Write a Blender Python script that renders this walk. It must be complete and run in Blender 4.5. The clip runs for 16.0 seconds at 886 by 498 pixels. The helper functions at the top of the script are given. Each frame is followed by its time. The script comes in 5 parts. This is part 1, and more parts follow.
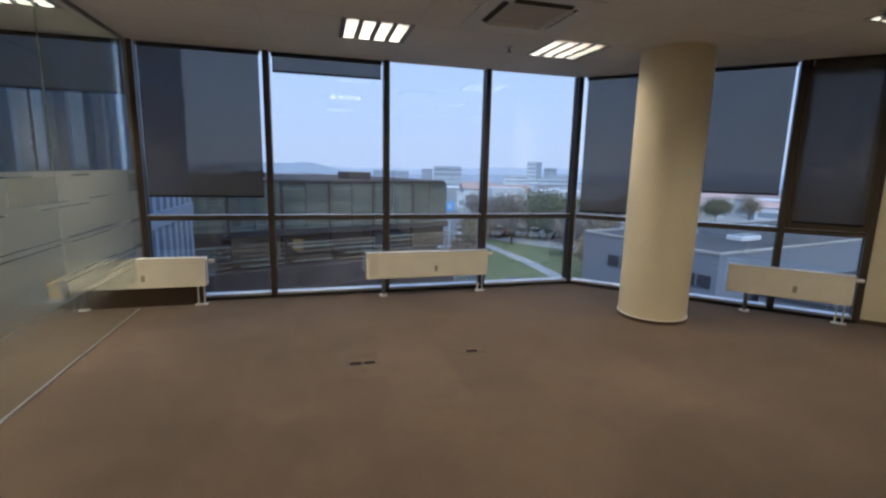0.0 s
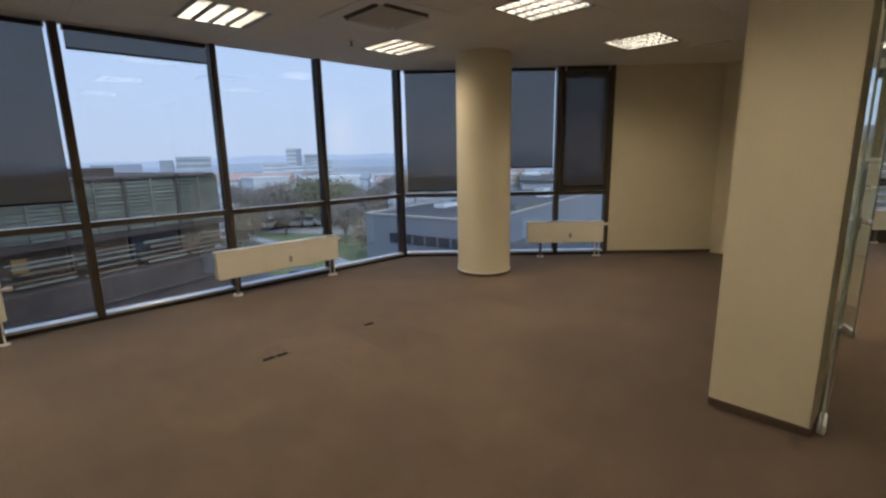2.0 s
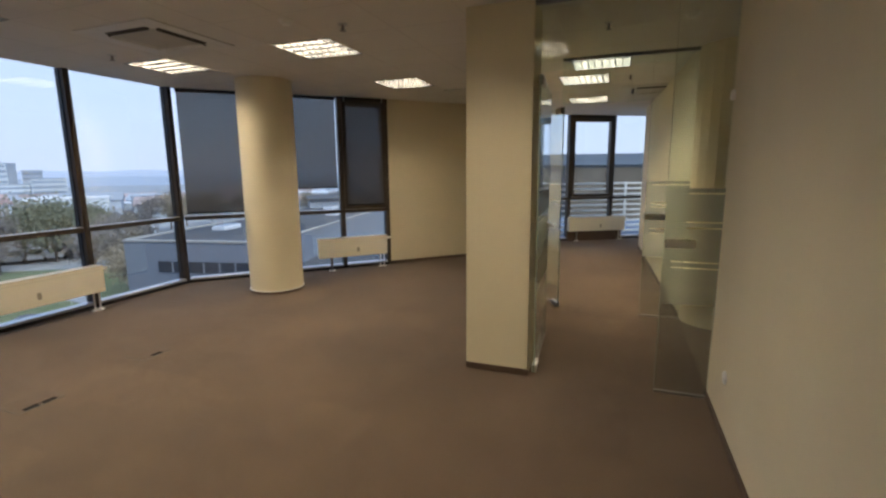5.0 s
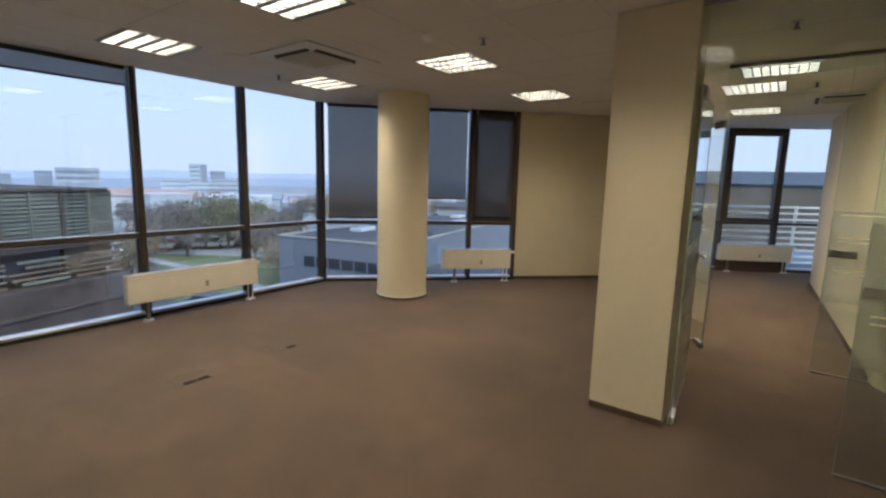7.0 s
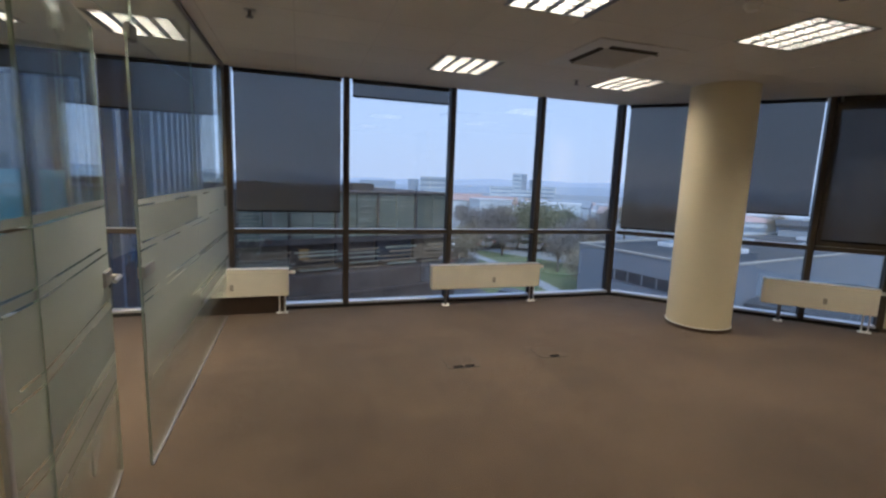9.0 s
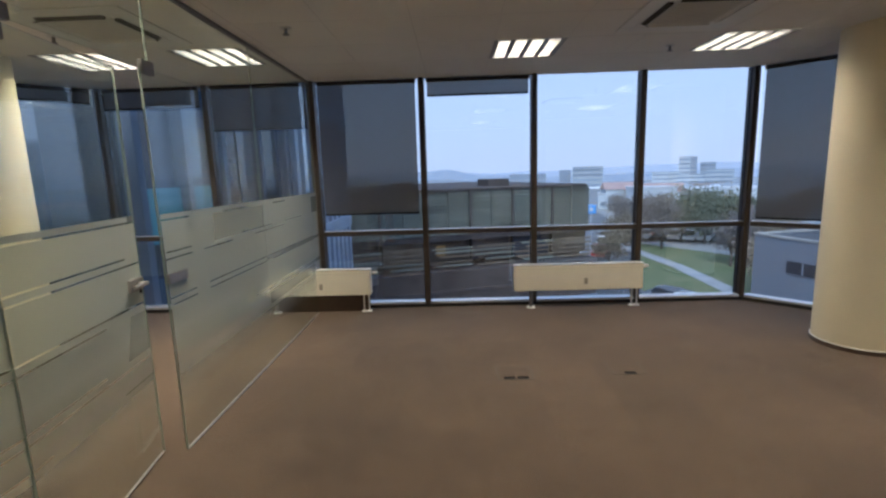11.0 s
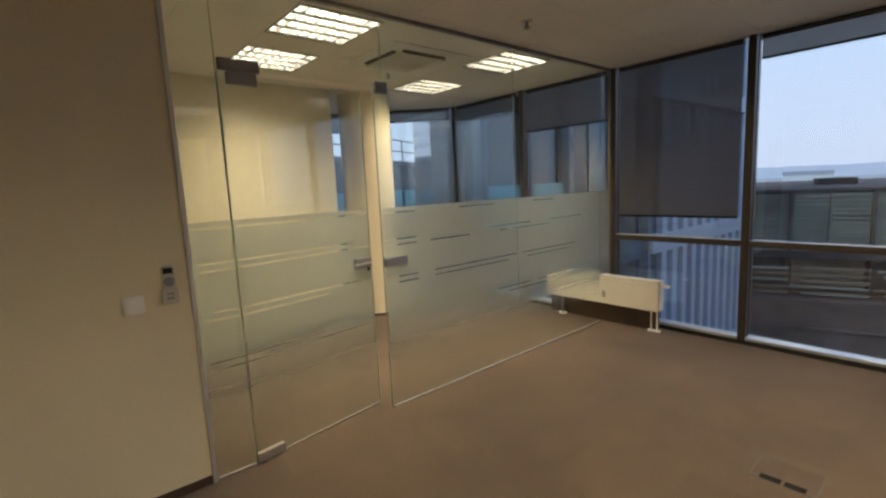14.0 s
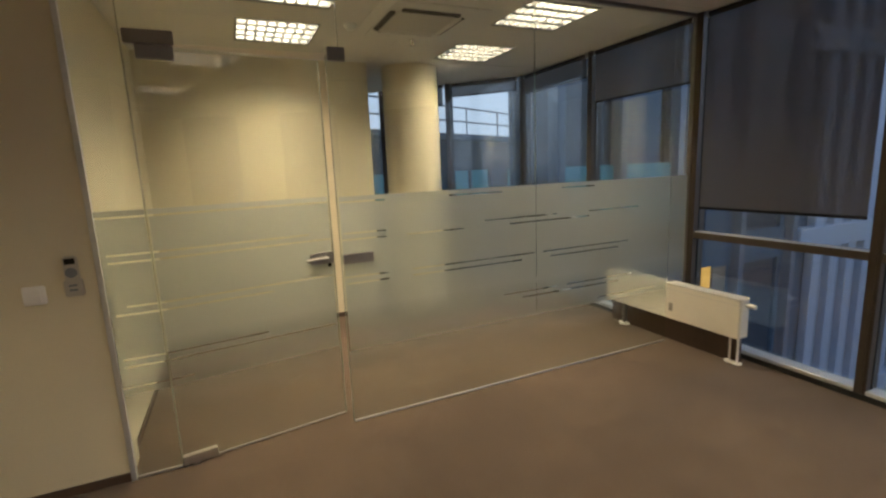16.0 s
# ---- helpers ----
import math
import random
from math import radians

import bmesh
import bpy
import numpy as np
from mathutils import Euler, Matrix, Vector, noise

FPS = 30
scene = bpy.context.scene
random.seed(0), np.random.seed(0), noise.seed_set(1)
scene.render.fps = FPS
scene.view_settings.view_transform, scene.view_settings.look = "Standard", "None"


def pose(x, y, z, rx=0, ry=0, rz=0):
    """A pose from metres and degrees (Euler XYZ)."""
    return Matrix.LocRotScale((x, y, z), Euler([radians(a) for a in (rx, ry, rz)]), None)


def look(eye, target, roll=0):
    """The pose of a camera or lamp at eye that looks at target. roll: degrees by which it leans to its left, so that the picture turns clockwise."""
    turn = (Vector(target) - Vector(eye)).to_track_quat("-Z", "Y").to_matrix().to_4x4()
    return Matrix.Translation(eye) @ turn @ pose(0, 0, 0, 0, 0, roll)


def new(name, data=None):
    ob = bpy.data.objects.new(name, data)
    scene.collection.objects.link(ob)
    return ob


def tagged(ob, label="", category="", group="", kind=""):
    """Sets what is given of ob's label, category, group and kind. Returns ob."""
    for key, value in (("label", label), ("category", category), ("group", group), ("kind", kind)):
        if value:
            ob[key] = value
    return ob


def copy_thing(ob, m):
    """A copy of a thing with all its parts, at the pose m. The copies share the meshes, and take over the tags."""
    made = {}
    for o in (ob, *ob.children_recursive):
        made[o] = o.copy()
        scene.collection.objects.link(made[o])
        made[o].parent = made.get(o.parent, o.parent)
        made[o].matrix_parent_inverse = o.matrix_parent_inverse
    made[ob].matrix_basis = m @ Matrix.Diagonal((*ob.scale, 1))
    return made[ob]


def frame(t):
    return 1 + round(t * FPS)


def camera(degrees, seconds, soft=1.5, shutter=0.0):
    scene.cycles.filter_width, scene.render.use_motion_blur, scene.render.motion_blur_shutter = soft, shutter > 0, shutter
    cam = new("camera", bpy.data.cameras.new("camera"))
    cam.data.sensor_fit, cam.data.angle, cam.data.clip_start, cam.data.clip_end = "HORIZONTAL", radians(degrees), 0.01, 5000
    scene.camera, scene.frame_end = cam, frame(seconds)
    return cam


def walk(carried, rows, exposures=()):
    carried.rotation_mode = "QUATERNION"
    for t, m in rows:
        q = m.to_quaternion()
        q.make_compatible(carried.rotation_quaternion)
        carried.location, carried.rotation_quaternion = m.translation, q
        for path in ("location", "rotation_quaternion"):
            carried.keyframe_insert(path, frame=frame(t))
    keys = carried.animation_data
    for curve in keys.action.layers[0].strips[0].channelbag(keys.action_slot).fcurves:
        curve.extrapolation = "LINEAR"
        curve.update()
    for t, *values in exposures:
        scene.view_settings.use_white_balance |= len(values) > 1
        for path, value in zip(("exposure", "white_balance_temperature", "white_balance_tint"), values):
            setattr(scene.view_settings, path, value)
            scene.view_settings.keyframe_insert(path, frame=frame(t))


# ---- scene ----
cam = camera(87.5, 16.0, soft=2.4)
PATH = [
    (0, (0.025, 0.850, 1.485), (0.551, 2.749, 1.144), 1.3),
    (0.5, (-0.269, 0.898, 1.519), (0.379, 2.770, 1.246), 0.0),
    (1, (-0.512, 0.898, 1.494), (0.424, 2.620, 1.098), 0.3),
    (1.5, (-0.715, 0.975, 1.479), (0.451, 2.567, 1.157), -2.0),
    (2, (-1.005, 0.945, 1.490), (0.349, 2.362, 1.092), -1.1),
    (2.5, (-1.302, 0.878, 1.496), (0.082, 2.235, 1.003), -2.1),
    (3, (-1.498, 0.752, 1.494), (0.002, 1.979, 1.000), -3.1),
    (3.5, (-1.624, 0.663, 1.512), (0.129, 1.542, 1.117), -1.6),
    (3.7, (-1.692, 0.647, 1.510), (0.143, 1.352, 1.139), -2.2),
    (5.8, (-1.272, 0.638, 1.572), (0.554, 1.397, 1.270), 1.2),
    (6, (-1.265, 0.645, 1.579), (0.539, 1.455, 1.278), 1.4),
    (6.5, (-1.280, 0.676, 1.582), (0.439, 1.653, 1.280), 1.2),
    (7, (-1.300, 0.727, 1.582), (0.304, 1.884, 1.287), 1.4),
    (7.5, (-1.329, 0.798, 1.576), (0.170, 2.089, 1.280), 0.9),
    (8, (-1.317, 0.846, 1.568), (0.019, 2.307, 1.281), 0.4),
    (8.5, (-1.186, 0.796, 1.573), (-0.238, 2.526, 1.244), -0.1),
    (8.7, (-1.108, 0.737, 1.558), (-0.315, 2.547, 1.249), 0.8),
    (10.8, (-0.160, 0.772, 1.563), (-0.187, 2.749, 1.265), -0.7),
    (11, (-0.105, 0.829, 1.589), (-0.158, 2.802, 1.267), -1.7),
    (11.5, (0.086, 0.960, 1.580), (-0.188, 2.919, 1.281), 0.0),
    (12, (0.295, 1.025, 1.583), (-0.355, 2.896, 1.303), -2.9),
    (12.5, (0.592, 1.030, 1.583), (-0.469, 2.701, 1.294), -3.7),
    (13, (0.682, 1.163, 1.557), (-0.524, 2.730, 1.260), -2.4),
    (13.5, (0.706, 1.324, 1.557), (-0.585, 2.822, 1.258), -3.3),
    (14, (0.890, 1.630, 1.539), (-0.618, 2.917, 1.270), -2.7),
    (14.5, (0.910, 1.933, 1.488), (-0.596, 3.208, 1.166), -4.1),
    (15, (0.882, 2.257, 1.511), (-0.631, 3.529, 1.202), -4.8),
    (15.5, (0.979, 2.550, 1.490), (-0.737, 3.537, 1.202), -2.8),
    (16, (0.966, 2.785, 1.546), (-0.833, 3.591, 1.204), -2.4),
]
EXPOSURES = [(0.0, 0.28, 5600, 10), (1.0, 0.22, 5800, 10), (3.0, 0.26, 6250, 10), (3.5, 0.32, 6350, 10), (5.9, 0.66, 6000, 10), (7.0, 0.57, 5900, 10), (8.0, 0.34, 5850, 10), (8.5, 0.26, 5650, 10), (11.0, 0.36, 5550, 10), (12.5, 0.47, 6150, 10), (14.5, 0.42, 6450, 10), (16.0, 0.37, 6600, 10)]
walk(cam, [(t, look(eye, target, roll)) for t, eye, target, roll in PATH], EXPOSURES)


# ---------------------------------------------------------------- light
WARM = (1.0, 0.80, 0.51)          # fluorescent lamps against the blue dusk
LAMP_W = 46.0                     # watts of each ceiling lamp
world = bpy.data.worlds.new("overcast_dusk")
scene.world = world
world.use_nodes = True
wn = world.node_tree.nodes
wl = world.node_tree.links
sky = wn.new("ShaderNodeTexSky")
sky.sky_type = "NISHITA"
sky.sun_disc = False
sky.sun_elevation = radians(14)
sky.sun_rotation = radians(200)
sky.air_density, sky.dust_density, sky.ozone_density = 1.0, 2.5, 2.0
wbg = wn["Background"]
# an even cloud cover veils the clear sky
veil = wn.new("ShaderNodeMixRGB")
veil.inputs["Fac"].default_value = 0.9
wtc = wn.new("ShaderNodeTexCoord")
wsx = wn.new("ShaderNodeSeparateXYZ")
wrp = wn.new("ShaderNodeValToRGB")
wrp.color_ramp.elements[0].position, wrp.color_ramp.elements[1].position = 0.0, 0.45
wrp.color_ramp.elements[0].color, wrp.color_ramp.elements[1].color = (0.66, 0.73, 0.93, 1), (0.52, 0.68, 1.0, 1)
wgain = wn.new("ShaderNodeMixRGB")
wgain.blend_type = "MULTIPLY"
wgain.inputs["Fac"].default_value = 1
wgain.inputs["Color2"].default_value = (10, 10, 10, 1)
wl.new(wtc.outputs["Generated"], wsx.inputs[0])
wl.new(wsx.outputs["Z"], wrp.inputs["Fac"])
wl.new(wrp.outputs["Color"], wgain.inputs["Color1"])
wl.new(wgain.outputs["Color"], veil.inputs["Color2"])
wl.new(sky.outputs["Color"], veil.inputs["Color1"])
wl.new(veil.outputs["Color"], wbg.inputs["Color"])
wbg.inputs["Strength"].default_value = 0.10

sun = new("sun", bpy.data.lights.new("sun", "SUN"))
sun.data.energy, sun.data.angle, sun.data.color = 2.6, radians(25), (1.0, 0.96, 0.9)
sun.matrix_world = look((0, 0, 60), (20, 60, 0))


# ---------------------------------------------------------------- materials
def nodes_of(name):
    m = bpy.data.materials.new(name)
    m.use_nodes = True
    nt = m.node_tree
    return m, nt.nodes, nt.links, nt.nodes["Principled BSDF"]


def plain(name, color, rough=0.5, metal=0.0, var=0.08, scale=6.0, fine=120.0, bump=0.02, spec=0.5):
    """A surface with a little variation at two scales."""
    m, n, l, b = nodes_of(name)
    tc = n.new("ShaderNodeTexCoord")
    big = n.new("ShaderNodeTexNoise")
    big.inputs["Scale"].default_value = scale
    big.inputs["Detail"].default_value = 4
    small = n.new("ShaderNodeTexNoise")
    small.inputs["Scale"].default_value = fine
    small.inputs["Detail"].default_value = 3
    for t in (big, small):
        l.new(tc.outputs["Object"], t.inputs["Vector"])
    ramp = n.new("ShaderNodeValToRGB")
    ramp.color_ramp.elements[0].position, ramp.color_ramp.elements[1].position = 0.3, 0.7
    ramp.color_ramp.elements[0].color = (*[c * (1 - var) for c in color], 1)
    ramp.color_ramp.elements[1].color = (*[min(1, c * (1 + var)) for c in color], 1)
    l.new(big.outputs["Fac"], ramp.inputs["Fac"])
    mul = n.new("ShaderNodeMixRGB")
    mul.blend_type = "MULTIPLY"
    mul.inputs["Fac"].default_value = min(1.0, var * 2)
    l.new(ramp.outputs["Color"], mul.inputs["Color1"])
    l.new(small.outputs["Fac"], mul.inputs["Color2"])
    gain = n.new("ShaderNodeMixRGB")
    gain.blend_type = "MULTIPLY"
    gain.inputs["Fac"].default_value = 1
    k = 1 + min(1.0, var * 2) * 0.5
    gain.inputs["Color2"].default_value = (k, k, k, 1)
    l.new(mul.outputs["Color"], gain.inputs["Color1"])
    l.new(gain.outputs["Color"], b.inputs["Base Color"])
    b.inputs["Roughness"].default_value = rough
    b.inputs["Metallic"].default_value = metal
    b.inputs["Specular IOR Level"].default_value = spec
    if bump:
        bp = n.new("ShaderNodeBump")
        bp.inputs["Strength"].default_value = bump * 5
        bp.inputs["Distance"].default_value = 0.004
        l.new(small.outputs["Fac"], bp.inputs["Height"])
        l.new(bp.outputs["Normal"], b.inputs["Normal"])
    return m


def glass_mat(name, tint=(0.93, 0.96, 0.96), base=0.03, gain=1.0, rough=0.0):
    """Clear pane: sees straight through, mirrors more at a glancing angle."""
    m, n, l, b = nodes_of(name)
    n.remove(b)
    out = n["Material Output"]
    tr = n.new("ShaderNodeBsdfTransparent")
    tr.inputs["Color"].default_value = (*tint, 1)
    gl = n.new("ShaderNodeBsdfGlossy")
    gl.inputs["Roughness"].default_value = rough
    gl.inputs["Color"].default_value = (0.95, 0.98, 1, 1)
    lw = n.new("ShaderNodeLayerWeight")
    lw.inputs["Blend"].default_value = 0.5
    pw = n.new("ShaderNodeMath")
    pw.operation = "POWER"
    pw.inputs[1].default_value = 5
    ma = n.new("ShaderNodeMath")
    ma.operation = "MULTIPLY_ADD"
    ma.inputs[1].default_value = (0.9 - base) * gain
    ma.inputs[2].default_value = base
    ma.use_clamp = True
    mix = n.new("ShaderNodeMixShader")
    l.new(lw.outputs["Facing"], pw.inputs[0])
    l.new(pw.outputs[0], ma.inputs[0])
    l.new(ma.outputs[0], mix.inputs["Fac"])
    l.new(tr.outputs[0], mix.inputs[1])
    l.new(gl.outputs[0], mix.inputs[2])
    l.new(mix.outputs[0], out.inputs["Surface"])
    return m


def screen_mat(name, color, openness):
    """Woven roller-blind screen that lets a share of the view through."""
    m, n, l, b = nodes_of(name)
    out = n["Material Output"]
    b.inputs["Base Color"].default_value = (*color, 1)
    b.inputs["Roughness"].default_value = 0.75
    tc = n.new("ShaderNodeTexCoord")
    wav = n.new("ShaderNodeTexNoise")
    wav.inputs["Scale"].default_value = 900
    l.new(tc.outputs["Object"], wav.inputs["Vector"])
    bp = n.new("ShaderNodeBump")
    bp.inputs["Strength"].default_value = 0.25
    bp.inputs["Distance"].default_value = 0.001
    l.new(wav.outputs["Fac"], bp.inputs["Height"])
    l.new(bp.outputs["Normal"], b.inputs["Normal"])
    tr = n.new("ShaderNodeBsdfTransparent")
    tl = n.new("ShaderNodeBsdfTranslucent")
    tl.inputs["Color"].default_value = (0.20, 0.19, 0.20, 1)
    m1 = n.new("ShaderNodeMixShader")
    m1.inputs["Fac"].default_value = 0.3
    l.new(b.outputs[0], m1.inputs[1])
    l.new(tl.outputs[0], m1.inputs[2])
    m2 = n.new("ShaderNodeMixShader")
    m2.inputs["Fac"].default_value = openness
    l.new(m1.outputs[0], m2.inputs[1])
    l.new(tr.outputs[0], m2.inputs[2])
    l.new(m2.outputs[0], out.inputs["Surface"])
    return m


def film_mat(name, clear=0.05):
    """Frosted film, whose dots thin out towards its lower edge."""
    m, n, l, b = nodes_of(name)
    out = n["Material Output"]
    b.inputs["Base Color"].default_value = (0.40, 0.45, 0.46, 1)
    b.inputs["Roughness"].default_value = 0.5
    tc = n.new("ShaderNodeTexCoord")
    sx = n.new("ShaderNodeSeparateXYZ")
    l.new(tc.outputs["Object"], sx.inputs[0])
    mr = n.new("ShaderNodeMapRange")
    mr.inputs["From Min"].default_value = 0.28
    mr.inputs["From Max"].default_value = 0.74
    mr.inputs["To Min"].default_value = 1.0
    mr.inputs["To Max"].default_value = clear
    l.new(sx.outputs["Z"], mr.inputs["Value"])
    tr = n.new("ShaderNodeBsdfTransparent")
    tl = n.new("ShaderNodeBsdfTranslucent")
    tl.inputs["Color"].default_value = (0.34, 0.37, 0.375, 1)
    rf = n.new("ShaderNodeBsdfRefraction")
    rf.inputs["IOR"].default_value = 1.13
    rf.inputs["Roughness"].default_value = 0.9
    rf.inputs["Color"].default_value = (0.69, 0.74, 0.735, 1)
    m0 = n.new("ShaderNodeMixShader")
    m0.inputs["Fac"].default_value = 0.44
    l.new(tl.outputs[0], m0.inputs[1])
    l.new(rf.outputs[0], m0.inputs[2])
    m1 = n.new("ShaderNodeMixShader")
    m1.inputs["Fac"].default_value = 0.96
    l.new(b.outputs[0], m1.inputs[1])
    l.new(m0.outputs[0], m1.inputs[2])
    m2 = n.new("ShaderNodeMixShader")
    l.new(mr.outputs[0], m2.inputs["Fac"])
    l.new(m1.outputs[0], m2.inputs[1])
    l.new(tr.outputs[0], m2.inputs[2])
    l.new(m2.outputs[0], out.inputs["Surface"])
    return m


def glow(name, color, strength, base=(0.3, 0.3, 0.3)):
    m, n, l, b = nodes_of(name)
    b.inputs["Base Color"].default_value = (*base, 1)
    b.inputs["Emission Color"].default_value = (*color, 1)
    b.inputs["Emission Strength"].default_value = strength
    return m


def carpet_mat():
    m, n, l, b = nodes_of("carpet")
    tc = n.new("ShaderNodeTexCoord")
    def tex(scale, detail=3, rough=0.6):
        t = n.new("ShaderNodeTexNoise")
        t.inputs["Scale"].default_value = scale
        t.inputs["Detail"].default_value = detail
        t.inputs["Roughness"].default_value = rough
        l.new(tc.outputs["Object"], t.inputs["Vector"])
        return t
    pile, fleck, worn = tex(420, 2), tex(75, 4, 0.8), tex(1.3, 7, 0.68)
    r1 = n.new("ShaderNodeValToRGB")
    e = r1.color_ramp.elements
    e[0].position, e[1].position = 0.25, 0.75
    e[0].color, e[1].color = (0.081, 0.057, 0.039, 1), (0.146, 0.103, 0.072, 1)
    l.new(fleck.outputs["Fac"], r1.inputs["Fac"])
    r2 = n.new("ShaderNodeValToRGB")
    e = r2.color_ramp.elements
    e[0].position, e[1].position = 0.36, 0.66
    e[0].color, e[1].color = (0.78, 0.77, 0.77, 1), (1.13, 1.11, 1.08, 1)
    l.new(worn.outputs["Fac"], r2.inputs["Fac"])
    mul = n.new("ShaderNodeMixRGB")
    mul.blend_type = "MULTIPLY"
    mul.inputs["Fac"].default_value = 1
    l.new(r1.outputs["Color"], mul.inputs["Color1"])
    l.new(r2.outputs["Color"], mul.inputs["Color2"])
    # laid in half-metre tiles of slightly different tone
    snap = n.new("ShaderNodeVectorMath")
    snap.operation = "SNAP"
    snap.inputs[1].default_value = (0.5, 0.5, 5.0)
    l.new(tc.outputs["Object"], snap.inputs[0])
    cell = n.new("ShaderNodeTexWhiteNoise")
    l.new(snap.outputs[0], cell.inputs["Vector"])
    tone = n.new("ShaderNodeMapRange")
    tone.inputs["To Min"].default_value, tone.inputs["To Max"].default_value = 0.90, 1.08
    l.new(cell.outputs["Value"], tone.inputs["Value"])
    tiled = n.new("ShaderNodeVectorMath")
    tiled.operation = "SCALE"
    l.new(mul.outputs["Color"], tiled.inputs[0])
    l.new(tone.outputs[0], tiled.inputs["Scale"])
    l.new(tiled.outputs[0], b.inputs["Base Color"])
    b.inputs["Roughness"].default_value = 0.95
    b.inputs["Specular IOR Level"].default_value = 0.15
    b.inputs["Sheen Weight"].default_value = 0.22
    b.inputs["Sheen Roughness"].default_value = 0.4
    bp = n.new("ShaderNodeBump")
    bp.inputs["Strength"].default_value = 0.7
    bp.inputs["Distance"].default_value = 0.006
    l.new(pile.outputs["Fac"], bp.inputs["Height"])
    l.new(bp.outputs["Normal"], b.inputs["Normal"])
    return m


def wood_mat():
    m, n, l, b = nodes_of("red_brown_wood")
    tc = n.new("ShaderNodeTexCoord")
    mp = n.new("ShaderNodeMapping")
    mp.inputs["Scale"].default_value = (40, 40, 2.5)
    l.new(tc.outputs["Object"], mp.inputs["Vector"])
    t = n.new("ShaderNodeTexNoise")
    t.inputs["Scale"].default_value = 1.5
    t.inputs["Detail"].default_value = 6
    l.new(mp.outputs[0], t.inputs["Vector"])
    r = n.new("ShaderNodeValToRGB")
    r.color_ramp.elements[0].color = (0.26, 0.080, 0.022, 1)
    r.color_ramp.elements[1].color = (0.48, 0.17, 0.052, 1)
    l.new(t.outputs["Fac"], r.inputs["Fac"])
    l.new(r.outputs["Color"], b.inputs["Base Color"])
    b.inputs["Roughness"].default_value = 0.4
    return m


def land_mat(name, a, c, scale, rough=0.95):
    m, n, l, b = nodes_of(name)
    tc = n.new("ShaderNodeTexCoord")
    t = n.new("ShaderNodeTexNoise")
    t.inputs["Scale"].default_value = scale
    t.inputs["Detail"].default_value = 8
    t.inputs["Roughness"].default_value = 0.7
    l.new(tc.outputs["Object"], t.inputs["Vector"])
    r = n.new("ShaderNodeValToRGB")
    r.color_ramp.elements[0].position, r.color_ramp.elements[1].position = 0.35, 0.65
    r.color_ramp.elements[0].color, r.color_ramp.elements[1].color = (*a, 1), (*c, 1)
    l.new(t.outputs["Fac"], r.inputs["Fac"])
    info = n.new("ShaderNodeObjectInfo")
    vary = n.new("ShaderNodeMapRange")
    vary.inputs["To Min"].default_value, vary.inputs["To Max"].default_value = 0.78, 1.18
    l.new(info.outputs["Random"], vary.inputs["Value"])
    tone = n.new("ShaderNodeVectorMath")
    tone.operation = "SCALE"
    l.new(r.outputs["Color"], tone.inputs[0])
    l.new(vary.outputs[0], tone.inputs["Scale"])
    l.new(tone.outputs[0], b.inputs["Base Color"])
    b.inputs["Roughness"].default_value = rough
    b.inputs["Specular IOR Level"].default_value = 0.2
    return m


CARPET = carpet_mat()
WALL = plain("cream_wall_paint", (0.70, 0.635, 0.475), 0.75, 0, 0.03, 1.6, 220, 0.03, 0.25)
CEIL = plain("ceiling_tile", (0.75, 0.73, 0.69), 0.9, 0, 0.03, 2.0, 320, 0.04, 0.2)
TBAR = plain("ceiling_rail", (0.56, 0.54, 0.51), 0.6, 0, 0.04)
PLINTH = plain("dark_skirting", (0.085, 0.055, 0.040), 0.6, 0, 0.12)
BRONZE = plain("bronze_aluminium", (0.080, 0.064, 0.052), 0.42, 0.3, 0.12, 3, 80, 0.01)
BRONZE_DARK = plain("dark_sash_aluminium", (0.030, 0.027, 0.026), 0.42, 0.3, 0.1, 3, 80, 0.01)
ALU = plain("light_aluminium", (0.62, 0.63, 0.65), 0.35, 0.6, 0.06, 4, 90, 0.01)
SILVER = plain("satin_steel", (0.55, 0.54, 0.53), 0.32, 0.9, 0.06, 5, 150, 0.01)
GREYMETAL = plain("grey_fitting", (0.23, 0.22, 0.22), 0.4, 0.6, 0.08, 5, 150, 0.01)
LOCKGREY = plain("satin_grey_lock", (0.36, 0.35, 0.36), 0.4, 0.6, 0.06, 5, 150, 0.01)
GASKET = plain("black_gasket", (0.015, 0.015, 0.016), 0.7, 0, 0.1)
ENAMEL = plain("cream_radiator_enamel", (0.80, 0.76, 0.66), 0.38, 0, 0.03, 5, 140, 0.005)
GRILLE = plain("radiator_grille", (0.62, 0.60, 0.54), 0.45, 0, 0.05)
MARK = plain("grey_mark", (0.34, 0.31, 0.26), 0.5, 0, 0.05)
WHITEPL = plain("white_plastic", (0.86, 0.85, 0.82), 0.4, 0, 0.03)
GREYPL = plain("grey_plastic", (0.20, 0.22, 0.24), 0.45, 0, 0.05)
SLOTGREY = plain("dark_air_slot", (0.050, 0.046, 0.042), 0.8, 0, 0.1)
ACWHITE = plain("cassette_plastic", (0.70, 0.69, 0.66), 0.45, 0, 0.03)
ACGRILLE = plain("return_air_grille", (0.54, 0.53, 0.50), 0.6, 0, 0.04)
SWITCHWHITE = plain("bright_white_switch", (0.95, 0.94, 0.92), 0.3, 0, 0.01)
RIM = plain("dull_metal_rim", (0.13, 0.125, 0.12), 0.6, 0.2, 0.08)
REMOTE = plain("grey_beige_plastic", (0.50, 0.47, 0.41), 0.45, 0, 0.04)
BLACK = plain("black_plastic", (0.016, 0.016, 0.016), 0.9, 0, 0.1, spec=0.1)
